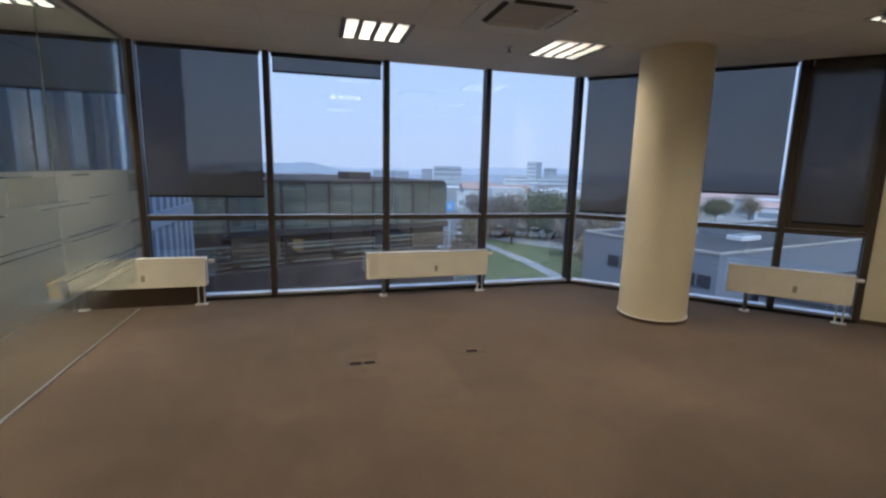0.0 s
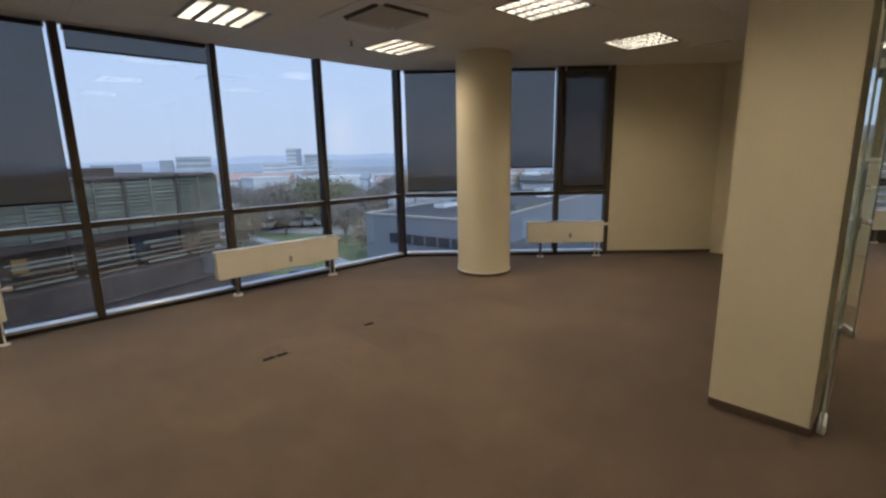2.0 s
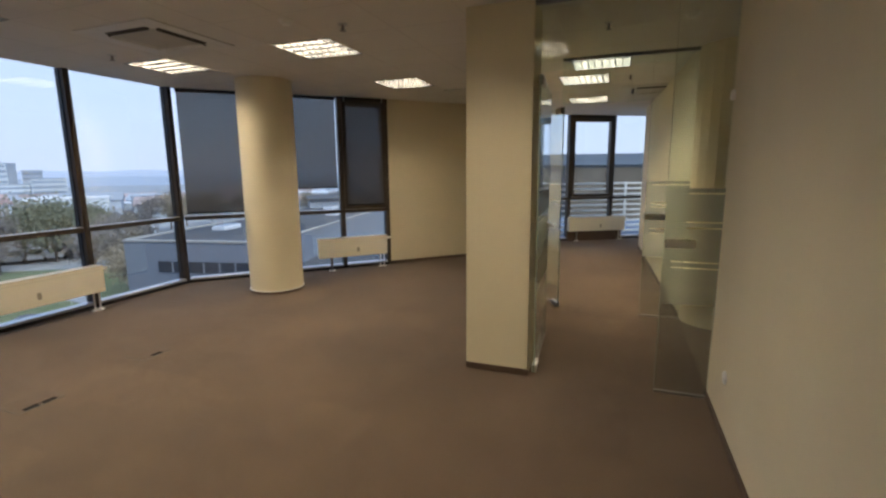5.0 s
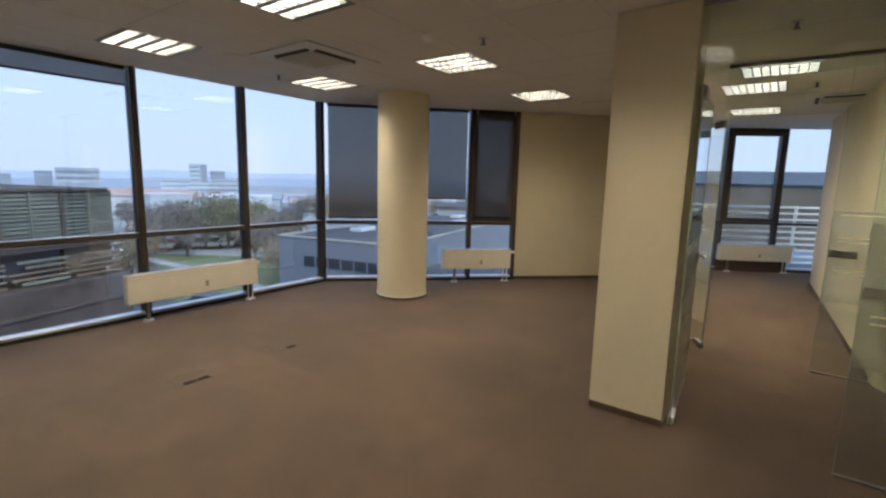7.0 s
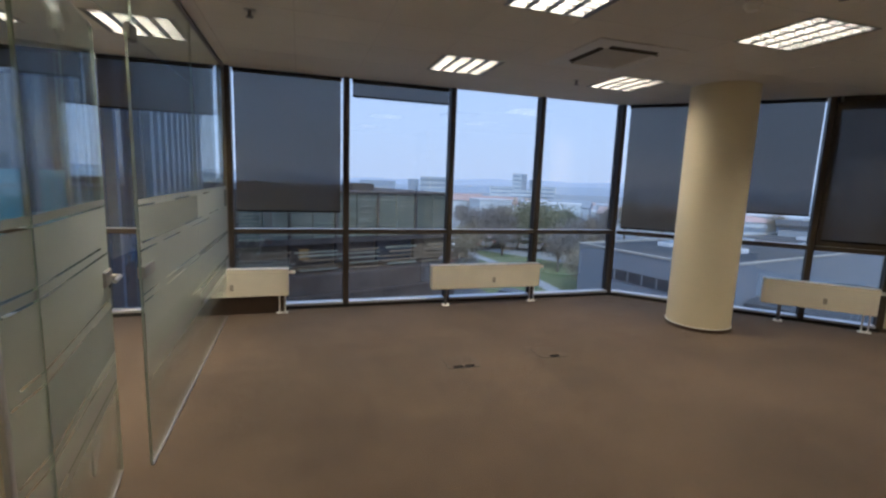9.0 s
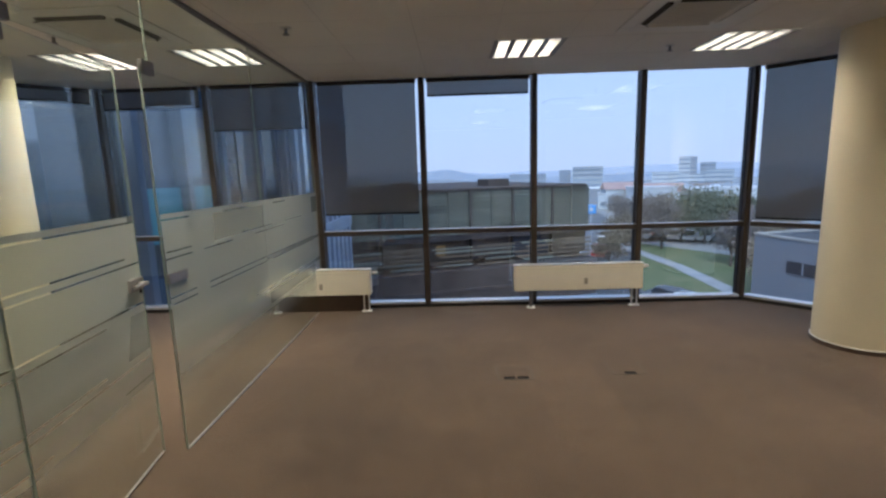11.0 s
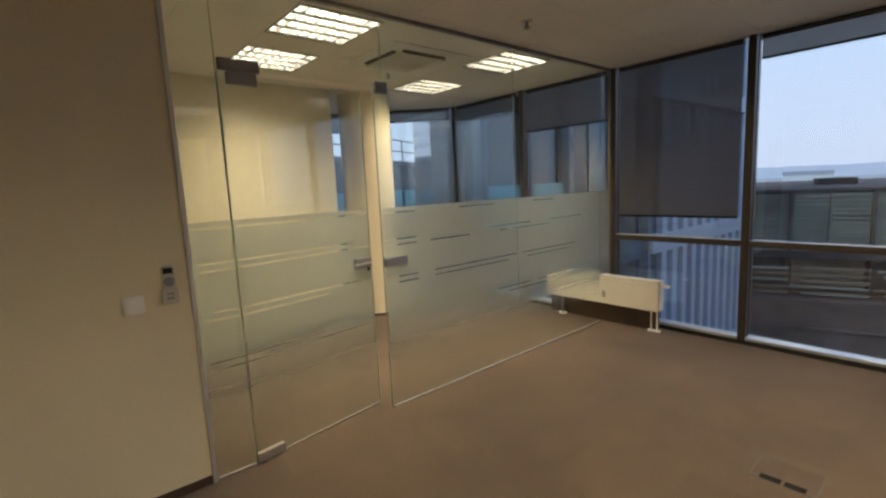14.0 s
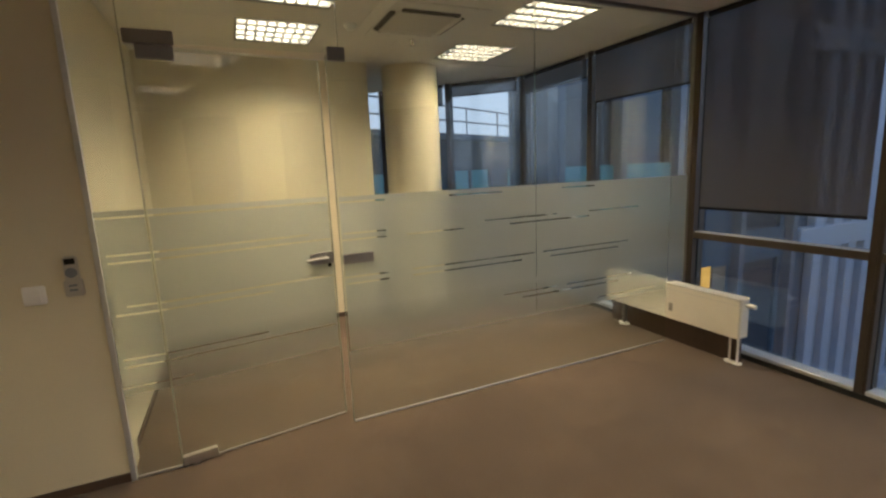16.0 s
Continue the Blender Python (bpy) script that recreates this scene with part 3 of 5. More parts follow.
def cassette(x, y):
    ac = thing("air_conditioner", "white ceiling cassette air conditioner with dark air slots", "air conditioner", pose(x, y, H), "air conditioners")
    a, s, g_, d = 0.42, 0.24, 0.07, 0.010
    bm = bmesh.new()
    for r in ((-a, -a, a, -s - g_), (-a, s + g_, a, a), (-a, -s - g_, -s - g_, s + g_), (s + g_, -s - g_, a, s + g_)):
        bx(bm, r[0], r[1], -d, r[2], r[3], 0.0, 0.005)
    for sx in (-1, 1):
        for sy in (-1, 1):
            bx(bm, sx * s, sy * s, -d, sx * (s + g_), sy * (s + g_), 0.0)
    part("frame", bm, ACWHITE, ac)
    g = part("grille", box(-s + 0.004, -s + 0.004, -d - 0.001, s - 0.004, s - 0.004, 0.0, 0.003), ACGRILLE, ac, "square return-air grille")
    for i in range(15):
        y0 = -s + 0.03 + i * 0.03
        part("slat", box(-s + 0.03, y0, -d - 0.004, s - 0.03, y0 + 0.012, -d - 0.0005), ACGRILLE, g)
    # outlets: an open flap hangs on the inner side, dark towards the rim
    u0, u1, n_, lip = s + 0.018, s + 0.060, s - 0.015, 0.015
    for k in range(4):
        rot = pose(0, 0, 0, 0, 0, 90 * k)
        part("outlet_rim", box(-s, -s - g_, -d + 0.0005, s, -s, 0.0, m=rot), ACWHITE, ac)
        for nm, mat, q in (("air_slot", SLOTGREY, ((u1, -d + 0.002), (u0, -d - lip), (u0, -d + 0.002))), ("flap", ACWHITE, ((u0 - 0.0005, -d + 0.002), (u0 - 0.0005, -d - lip - 0.001), (u0 - 0.014, -d + 0.002)))):
            bm = bmesh.new()
            va = [bm.verts.new((-n_, -u, z)) for u, z in q]
            vb = [bm.verts.new((n_, -u, z)) for u, z in q]
            bm.faces.new(va)
            bm.faces.new(vb)
            for j in range(3):
                bm.faces.new((va[j], va[(j + 1) % 3], vb[(j + 1) % 3], vb[j]))
            bmesh.ops.transform(bm, matrix=rot, verts=bm.verts)
            part(nm, bm, mat, ac, "dark air outlet" if nm == "air_slot" else "")
    return ac


ac0 = None
for x, y in AIRCON:
    ac0 = cassette(x, y) if ac0 is None else copy_thing(ac0, pose(x, y, H))


def sprinkler(x, y):
    s = thing("sprinkler", "small metal sprinkler head hanging from the ceiling", "sprinkler", pose(x, y, H), "sprinklers")
    bm = bmesh.new()
    cyl(bm, 0, 0, -0.006, 0.0, 0.036, 24, 0.04)
    part("rose", bm, SILVER, s, "", True)
    bm = bmesh.new()
    cyl(bm, 0, 0, -0.045, -0.006, 0.011, 12)
    part("body", bm, GREYMETAL, s, "", True)
    bm = bmesh.new()
    cyl(bm, 0, 0, -0.050, -0.045, 0.024, 16)
    part("deflector", bm, GREYMETAL, s, "", True)
    return s


s0 = None
for x, y in [(1.88, 2.69), (1.86, 5.25), (3.95, 3.42), (-1.29, 4.36), (-3.0, 4.35), (4.9, 0.55), (2.63, 0.76)]:
    s0 = sprinkler(x, y) if s0 is None else copy_thing(s0, pose(x, y, H))


def detector(x, y):
    d = thing("smoke_detector", "round white smoke detector on the ceiling", "smoke detector", pose(x, y, H), "smoke detectors")
    bm = bmesh.new()
    cyl(bm, 0, 0, -0.014, 0.0, 0.052, 28)
    part("base", bm, WHITEPL, d, "", True)
    bm = bmesh.new()
    cyl(bm, 0, 0, -0.038, -0.014, 0.034, 28, 0.046)
    part("head", bm, WHITEPL, d, "", True)
    return d


d0 = detector(1.62, 3.02)
copy_thing(d0, pose(-2.75, 3.75, H))
copy_thing(d0, pose(2.60, 0.18, H))
# slot diffuser
sd = thing("slot_diffuser", "narrow dark slot air diffuser in the ceiling", "diffuser", pose(5.0, 2.83, H))
part("slot", box(-0.02, -0.20, -0.003, 0.02, 0.20, 0.0), BLACK, sd)
bm = box(-0.03, -0.21, -0.005, -0.02, 0.21, 0.0)
bx(bm, 0.02, -0.21, -0.005, 0.03, 0.21, 0.0)
part("rim", bm, WHITEPL, sd)


# ---------------------------------------------------------------- floor boxes
def floor_box(x, y, w, d, slots):
    f = thing("floor_box", "carpet-lidded floor socket box with a thin metal rim", "floor box", pose(x, y, 0), "floor boxes")
    part("lid", box(-w / 2 + 0.006, -d / 2 + 0.006, 0.0, w / 2 - 0.006, d / 2 - 0.006, 0.004, 0.001), CARPET, f)
    bm = bmesh.new()
    for a in ((-w / 2, -d / 2, w / 2, -d / 2 + 0.006), (-w / 2, d / 2 - 0.006, w / 2, d / 2), (-w / 2, -d / 2 + 0.006, -w / 2 + 0.006, d / 2 - 0.006), (w / 2 - 0.006, -d / 2 + 0.006, w / 2, d / 2 - 0.006)):
        bx(bm, a[0], a[1], 0.0, a[2], a[3], 0.0045, 0.0008)
    part("rim", bm, RIM, f, "thin dull metal rim")
    for s0_, s1_ in slots:
        part("cable_slot", box(s0_, -d / 2 + 0.004, 0.003, s1_, -d / 2 + 0.046, 0.0075), BLACK, f, "black cable opening")
    return f


floor_box(0.343, 4.325, 0.28, 0.24, [(-0.094, -0.006), (0.010, 0.096)])
floor_box(1.235, 4.37, 0.27, 0.22, [(-0.038, 0.052)])


# ---------------------------------------------------------------- glass partition
PX = PARTITION
part_wall = thing("wall_glass", "frameless glass partition with frosted striped film", "glass wall", kind="structure")


def pane(name, y0, y1, z0, z1, parent, x=PX):
    p = part(name, box(x - 0.005, y0, z0, x + 0.005, y1, z1), PGLASS, parent)
    p.visible_shadow = False
    return p


def edge(y, z0, z1, parent, x=PX):
    return part("glass_edge", box(x - 0.0055, y - 0.0012, z0, x + 0.0055, y + 0.0012, z1), EDGE, parent)


STRIPES = [(1.372, 1.382), (1.188, 1.197), (1.150, 1.159), (0.925, 0.934), (0.885, 0.894), (0.652, 0.661), (0.612, 0.621), (0.505, 0.513)]
CUTS = {0: [(2.15, 3.62), (4.05, 4.45), (4.95, 5.25)], 1: [(2.20, 3.18), (3.36, 3.62), (4.3, 4.9), (5.2, 5.7)], 2: [(2.20, 3.62), (3.75, 4.15), (4.5, 5.2)],
        3: [(2.25, 3.62), (3.78, 4.7), (4.78, 5.6)], 4: [(2.20, 2.95), (3.36, 3.62), (3.78, 4.6), (4.85, 5.5)], 5: [(2.20, 2.9), (4.45, 4.9), (5.0, 5.65)],
        6: [(2.20, 3.3), (4.6, 5.5)], 7: [(2.17, 2.5), (5.3, 5.9)]}


def film(y0, y1, parent, z_top=1.41, z_low=0.26, x=PX + 0.0062):
    """Frosted film with clear staggered stripes left out of it."""
    bm = bmesh.new()
    def quad(a, b, c, d):
        if b - a > 0.002 and d - c > 0.002:
            bm.faces.new([bm.verts.new(v) for v in ((x, a, c), (x, b, c), (x, b, d), (x, a, d))])
    last = z_top
    for i, (s0_, s1_) in enumerate(STRIPES):
        quad(y0, y1, s1_, last)
        at = y0
        for c0, c1 in CUTS[i]:
            c0, c1 = max(c0, y0), min(c1, y1)
            if c1 > c0:
                quad(at, c0, s0_, s1_)
                at = c1
        quad(at, y1, s0_, s1_)
        last = s0_
    quad(y0, y1, z_low, last)
    p = part("frosted_film", bm, FILM, parent, "frosted film with clear stripes")
    p.visible_shadow = False
    return p


DH = 2.185
side = pane("side_pane", 2.172, 2.385, 0.012, H, part_wall)
film(2.175, 2.383, part_wall)
edge(2.387, 0.012, DH, part_wall)
pane("over_door_pane", 2.388, 3.405, DH + 0.012, H, part_wall)
edge(3.407, DH, H, part_wall)
edge(2.387, DH, H, part_wall)
pane("long_pane", 3.335, 4.72, 0.012, DH, part_wall)
pane("long_pane_top", 3.41, 4.72, DH, H, part_wall)
pane("end_pane", 4.724, 6.055, 0.012, H, part_wall)
pane("end_pane_top", 6.055, 6.25, 0.56, H, part_wall)
edge(4.722, 1.42, H, part_wall)
edge(3.334, 0.012, DH, part_wall)
film(3.345, 4.72, part_wall)
film(4.724, 6.05, part_wall)
film(6.055, 6.245, part_wall, z_low=0.565)
part("floor_channel", box(PX - 0.008, 3.34, 0.0, PX + 0.008, 6.05, 0.013, 0.002), LOCKGREY, part_wall, "thin grey metal floor channel")
part("floor_channel", box(PX - 0.008, 2.176, 0.0, PX + 0.008, 2.384, 0.013, 0.002), LOCKGREY, part_wall, "thin grey metal floor channel")
part("side_channel", box(PX - 0.016, 2.15, 0.0, PX + 0.016, 2.174, H, 0.002), ALU, part_wall, "aluminium wall channel")
part("head_channel", box(PX - 0.018, 2.15, H - 0.022, PX + 0.018, 6.25, H, 0.002), GREYMETAL, part_wall, "grey ceiling channel")
part("end_channel", box(PX - 0.016, 6.25, 0.0, PX + 0.016, 6.262, H, 0.002), GREYMETAL, part_wall)


def patch(name, y0, y1, z0, z1, parent, mat=None, x=PX, t=0.016, label=""):
    return part(name, box(x - t, y0, z0, x + t, y1, z1, 0.003, seg=2), mat or GREYMETAL, parent, label)


patch("strike_patch", 3.345, 3.44, DH - 0.028, DH + 0.045, part_wall)
patch("top_patch", 2.40, 2.61, DH + 0.004, DH + 0.066, part_wall)
patch("strike_plate", 3.345, 3.53, 1.012, 1.072, part_wall, LOCKGREY, label="grey strike plate")


def glass_door(label, m, width, name="glass_door", kind="", swing=0):
    """Frameless door leaf: local x from its hinge, y its thickness."""
    d = thing(name, label, "door", m, "glass doors")
    p = part("leaf", box(0.0, -0.005, 0.012, width, 0.005, DH), PGLASS, d)
    p.visible_shadow = False
    for ex in (0.0, width):
        part("leaf_edge", box(ex - 0.0012, -0.0055, 0.012, ex + 0.0012, 0.0055, DH), EDGE, d)
    part("bottom_edge", box(0.172, -0.0058, 0.010, width, 0.0058, 0.015), LOCKGREY, d, "grey edge strip")
    part("top_edge", box(0.0, -0.0055, DH - 0.001, width, 0.0055, DH + 0.002), ALU, d)
    for nm, z0, z1 in (("bottom_patch", 0.008, 0.060), ("hinge_patch", DH - 0.062, DH + 0.003)):
        part(nm, box(0.0 if nm == "bottom_patch" else 0.05, -0.017, z0, 0.17 if nm == "bottom_patch" else 0.21, 0.017, z1, 0.003, seg=2), SILVER if nm == "bottom_patch" else GREYMETAL, d, "metal patch fitting")
    bm = bmesh.new()
    cyl(bm, 0.06, 0, 0.0, 0.012, 0.02, 16)
    part("floor_pivot", bm, SILVER, d, "", True)
    lock = part("lock_case", box(width - 0.145, -0.018, 1.008, width - 0.004, 0.018, 1.078, 0.004, seg=2), LOCKGREY, d, "grey lock case")
    for s in (-1, 1):
        bm = bmesh.new()
        mm = Matrix.Translation((width - 0.055, s * 0.018, 1.045)) @ pose(0, 0, 0, -90 * s, 0, 0)
        cyl(bm, 0, 0, 0.0, 0.042, 0.010, 14, m=mm)
        cyl(bm, 0, 0, -0.005, 0.125, 0.0095, 14, m=Matrix.Translation((width - 0.055, s * 0.058, 1.045)) @ pose(0, 0, 0, 0, -90, 0))
        part("lever", bm, SILVER, lock, "polished steel lever handle", True)
    bm = bmesh.new()
    cyl(bm, width - 0.03, 0, 0.985, 1.010, 0.012, 12)
    part("key_cylinder", bm, BLACK, lock, "", True)
    return d


def door_film(d, width, sheet_mat):
    x = 0.0062
    bm = bmesh.new()
    def quad(a, b, c, e):
        if b - a > 0.002 and e - c > 0.002:
            bm.faces.new([bm.verts.new(v) for v in ((a, -x, c), (b, -x, c), (b, -x, e), (a, -x, e))])
    last = 1.41
    for i, (s0_, s1_) in enumerate(STRIPES):
        quad(0.004, width - 0.012, s1_, last)
        at = 0.004
        for c0, c1 in CUTS[i]:
            c0, c1 = max(c0 - 2.39, 0.004), min(c1 - 2.39, width - 0.012)
            if c1 > c0:
                quad(at, c0, s0_, s1_)
                at = c1
        quad(at, width - 0.012, s0_, s1_)
        last = s0_
    quad(0.004, width - 0.012, 0.26, last)
    p = part("frosted_film", bm, sheet_mat, d, "frosted film with clear stripes")
    p.visible_shadow = False


d1 = glass_door("closed frameless glass door with frosted film and steel lever", along(PX, 2.392, 98), 0.932)
door_film(d1, 0.932, FILM)


# ---------------------------------------------------------------- passage doors to the far office
def side_light(x, y0, y1, name, width_label):
    g = thing(name, "narrow fixed glass panel with frosted film beside an open glass door", "glass wall", kind="structure")
    p = part("side_pane", box(x - 0.005, y0, 0.012, x + 0.005, y1, H), PGLASS, g)
    p.visible_shadow = False
    part("glass_edge", box(x - 0.0055, y1, 0.012, x + 0.0055, y1 + 0.002, H), EDGE, g)
    p = part("over_door_pane", box(x - 0.005, y1 + 0.004, DH + 0.012, x + 0.005, 1.22, H), PGLASS, g)
    p.visible_shadow = False
    part("floor_channel", box(x - 0.013, y0, 0.0, x + 0.013, y1, 0.014, 0.002), GREYMETAL, g)
    part("head_channel", box(x - 0.018, y0, H - 0.03, x + 0.018, 1.22, H, 0.002), GREYMETAL, g)
    part("strike_plate", box(x - 0.014, y1 - 0.19, 1.02, x + 0.014, y1 - 0.006, 1.08, 0.004, seg=2), SILVER, g, "satin strike plate")
    bm = bmesh.new()
    last = 1.41
    for s0_, s1_ in STRIPES[:5]:
        for u0, u1, c0, c1 in ((y0, y1, s1_, last), (y1 - 0.05, y1, s0_, s1_)):
            bm.faces.new([bm.verts.new(v) for v in ((x - 0.0062, u0, c0), (x - 0.0062, u1, c0), (x - 0.0062, u1, c1), (x - 0.0062, u0, c1))])
        last = s0_
    bm.faces.new([bm.verts.new(v) for v in ((x - 0.0062, y0, 0.3), (x - 0.0062, y1, 0.3), (x - 0.0062, y1, last), (x - 0.0062, y0, last))])
    p = part("frosted_film", bm, FILM_THIN, g, "frosted film with clear stripes")
    p.visible_shadow = False
    return g


side_light(1.925, 0.0, 0.33, "wall_glass_passage", "")
side_light(3.72, -0.04, 0.36, "wall_glass_far", "")
d2 = glass_door("open frameless glass door folded back along the passage", along(1.93, 1.168, 3), 0.90)
door_film(d2, 0.90, FILM_THIN)
d3 = glass_door("open frameless glass door into the far office", along(3.73, 1.20, 27), 0.85)
door_film(d3, 0.85, FILM_THIN)


# ---------------------------------------------------------------- wall fittings and entrance door frame
sw = thing("light_switch", "white square rocker light switch on the wall", "switch", along(-1.735, 1.903, 90))
part("plate", box(-0.043, -0.022, 0.998, 0.043, 0.0, 1.086, 0.005, seg=2), SWITCHWHITE, sw)
part("rocker", box(-0.031, -0.036, 1.010, 0.031, -0.022, 1.074, 0.004, seg=2), SWITCHWHITE, sw)
rc = thing("remote_control", "grey-beige air-conditioner remote control in its wall holder", "remote control", Matrix.Translation((0, 0, -0.015)) @ along(-1.735, 2.058, 90))
hold = part("holder", box(-0.036, -0.030, 1.035, 0.036, 0.0, 1.115, 0.005, seg=2), REMOTE, rc, "grey-beige holder")
body = part("body", box(-0.029, -0.026, 1.05, 0.029, -0.004, 1.228, 0.008, seg=2), REMOTE, rc)
part("screen", box(-0.021, -0.0275, 1.190, 0.021, -0.0255, 1.218, 0.001), BLACK, body, "dark display")
bm = bmesh.new()
cyl(bm, 0, 0, 0.0, 0.003, 0.024, 24, m=Matrix.Translation((0, -0.0255, 1.150)) @ pose(0, 0, 0, 90, 0, 0))
part("button_pad", bm, GREYPL, body, "grey round button pad", True)
for i in range(2):
    part("button", box(-0.016, -0.032, 1.062 + 0.022 * i, 0.016, -0.0295, 1.072 + 0.022 * i), GREYPL, hold)

fr = thing("door_1", "red-brown wooden entrance door frame", "door frame", kind="structure")
part("jamb", box(-1.97, 0.845, 0.0, -1.5625, 0.94, 2.10, 0.004), WOOD, fr)
part("jamb", box(-1.97, -0.08, 0.0, -1.73, -0.0, 2.10, 0.004), WOOD, fr)
part("head", box(-1.97, 0.0, 2.03, -1.73, 0.845, 2.10, 0.004), WOOD, fr)
ws = thing("wall_sensor", "small white sensor high on the cream wall", "sensor", along(1.90, 0.0, 0))
part("cover", box(-0.025, 0.0, 1.94, 0.025, 0.022, 2.00, 0.006, seg=2), SWITCHWHITE, ws)
wk = thing("wall_socket", "round white wall socket low on the cream wall", "socket", along(1.48, 0.0, 0))
bm = bmesh.new()
cyl(bm, 0, 0, 0.0, 0.010, 0.040, 28, 0.036, m=Matrix.Translation((0, 0.0, 0.345)) @ pose(0, 0, 0, -90, 0, 0))
part("cover", bm, SWITCHWHITE, wk, "", True)
bm = bmesh.new()
cyl(bm, 0, 0, 0.010, 0.012, 0.020, 20, m=Matrix.Translation((0, 0.0, 0.345)) @ pose(0, 0, 0, -90, 0, 0))
part("insert", bm, WHITEPL, wk, "", True)


# ---------------------------------------------------------------- the city outside
G = -8.5                                   # street level under the third floor
EYE0 = Vector((-0.3, 0.8, 0.0))


def at(az, d, z=G):
    """A place by bearing (degrees from the window wall's normal towards +x) and distance."""
    return Vector((EYE0.x + d * math.sin(radians(az)), EYE0.y + d * math.cos(radians(az)), z))


def park(az, d):
    """A place in the park, by bearing and distance."""
    return at(az, d * 0.466)


# lawn green is dulled in its colour for the misty air
GRASS = land_mat("autumn_grass", (0.11, 0.145, 0.07), (0.18, 0.19, 0.105), 0.4)
# ground colour is lightened to carry the haze
EARTH = land_mat("hazed_town_ground", (0.19, 0.20, 0.205), (0.31, 0.32, 0.33), 0.05)
ASPHALT = land_mat("wet_asphalt", (0.055, 0.06, 0.068), (0.10, 0.105, 0.115), 0.4, 0.45)
PAVING = land_mat("pale_paving", (0.22, 0.23, 0.245), (0.32, 0.33, 0.345), 0.5, 0.7)
CLAD = land_mat("grey_green_louvre_cladding", (0.135, 0.15, 0.13), (0.255, 0.27, 0.235), 0.7)
CLAD_DARK = land_mat("dark_fascia_cladding", (0.046, 0.040, 0.041), (0.098, 0.085, 0.082), 0.9, 0.95)
CLAD_BACK = land_mat("grey_green_panel", (0.105, 0.118, 0.105), (0.20, 0.212, 0.188), 0.5)
GREENGLASS = plain("grey_green_glass", (0.11, 0.135, 0.12), 0.25, 0.0, 0.2, 0.5, 4, 0.0, 0.6)
BROWNZONE = land_mat("brown_panel_cladding", (0.11, 0.088, 0.066), (0.21, 0.175, 0.135), 0.8)
CONCRETE = land_mat("pale_concrete", (0.28, 0.28, 0.28), (0.40, 0.40, 0.39), 0.2)
BLUEGREY = land_mat("blue_grey_render", (0.135, 0.16, 0.205), (0.165, 0.19, 0.235), 0.08)
ROOFGREY = land_mat("grey_flat_roof", (0.055, 0.062, 0.072), (0.095, 0.103, 0.118), 0.15, 0.95)
WHITEROOF = land_mat("pale_parapet", (0.48, 0.51, 0.56), (0.60, 0.63, 0.68), 0.3, 0.5)
# facade tones of the far town hold the air's pale blue haze
FARWHITE = land_mat("hazed_white_facade", (0.37, 0.425, 0.48), (0.48, 0.53, 0.585), 0.05)
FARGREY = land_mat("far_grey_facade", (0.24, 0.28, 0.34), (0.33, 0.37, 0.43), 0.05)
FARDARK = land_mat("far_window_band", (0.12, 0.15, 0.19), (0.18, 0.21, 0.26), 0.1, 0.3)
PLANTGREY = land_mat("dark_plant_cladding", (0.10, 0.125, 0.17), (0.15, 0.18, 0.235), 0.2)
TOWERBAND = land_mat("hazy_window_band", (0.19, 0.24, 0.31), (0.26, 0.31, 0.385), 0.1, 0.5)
# roof reds and browns muted and lightened to hold haze
TILE = land_mat("hazed_red_tiles", (0.36, 0.26, 0.25), (0.46, 0.35, 0.34), 0.3)
TILE_OLD = land_mat("hazed_brown_roof", (0.27, 0.22, 0.22), (0.36, 0.30, 0.30), 0.3)
DARKGLASS = plain("dark_facade_glass", (0.035, 0.045, 0.062), 0.12, 0.0, 0.15, 0.6, 5, 0.0, 0.45)
BLUEGLASS = plain("blue_facade_glass", (0.06, 0.10, 0.15), 0.10, 0.1, 0.15, 0.6, 5, 0.0, 0.45)
TEAL = plain("teal_parapet_glass", (0.10, 0.30, 0.34), 0.15, 0.0, 0.1, 0.8, 5, 0.0, 0.6)
FIN = plain("pale_blue_fin", (0.28, 0.33, 0.42), 0.45, 0.1, 0.06, 0.5, 8, 0.0)
LIT = glow("lit_office_window", (1.0, 0.56, 0.10), 0.55, (0.06, 0.04, 0.02))
BARK = land_mat("bark", (0.08, 0.066, 0.056), (0.14, 0.118, 0.10), 2.0)
LIT_DIM = glow("dim_lit_room", (1.0, 0.58, 0.16), 0.09, (0.06, 0.05, 0.03))
# leaf and twig colours are lifted to imitate haze over the park
LEAF = land_mat("dark_green_leaves", (0.10, 0.115, 0.085), (0.145, 0.16, 0.12), 0.6)
LEAF_AUT = land_mat("autumn_leaves", (0.18, 0.16, 0.125), (0.245, 0.21, 0.16), 0.6)
TWIG = land_mat("bare_twigs", (0.135, 0.13, 0.135), (0.19, 0.18, 0.182), 0.8)
# the blue-grey of distance haze is mixed into both hill colours
HILL1 = land_mat("hazed_wooded_hills", (0.29, 0.335, 0.41), (0.33, 0.375, 0.45), 0.004)
HILL2 = land_mat("hazed_far_hills", (0.48, 0.535, 0.645), (0.51, 0.565, 0.675), 0.002)
CARPAINT = [plain("car_white", (0.70, 0.72, 0.74), 0.3, 0, 0.03, 1, 9, 0), plain("car_dark", (0.03, 0.032, 0.038), 0.25, 0.3, 0.05, 1, 9, 0), plain("car_silver", (0.38, 0.40, 0.43), 0.3, 0.6, 0.05, 1, 9, 0), plain("car_red", (0.30, 0.035, 0.03), 0.3, 0.1, 0.05, 1, 9, 0)]

# ground: level round the building, then falling gently into the valley
def gz(d):
    return G - 0.035 * min(max(0.0, d - 92.0), 430.0)


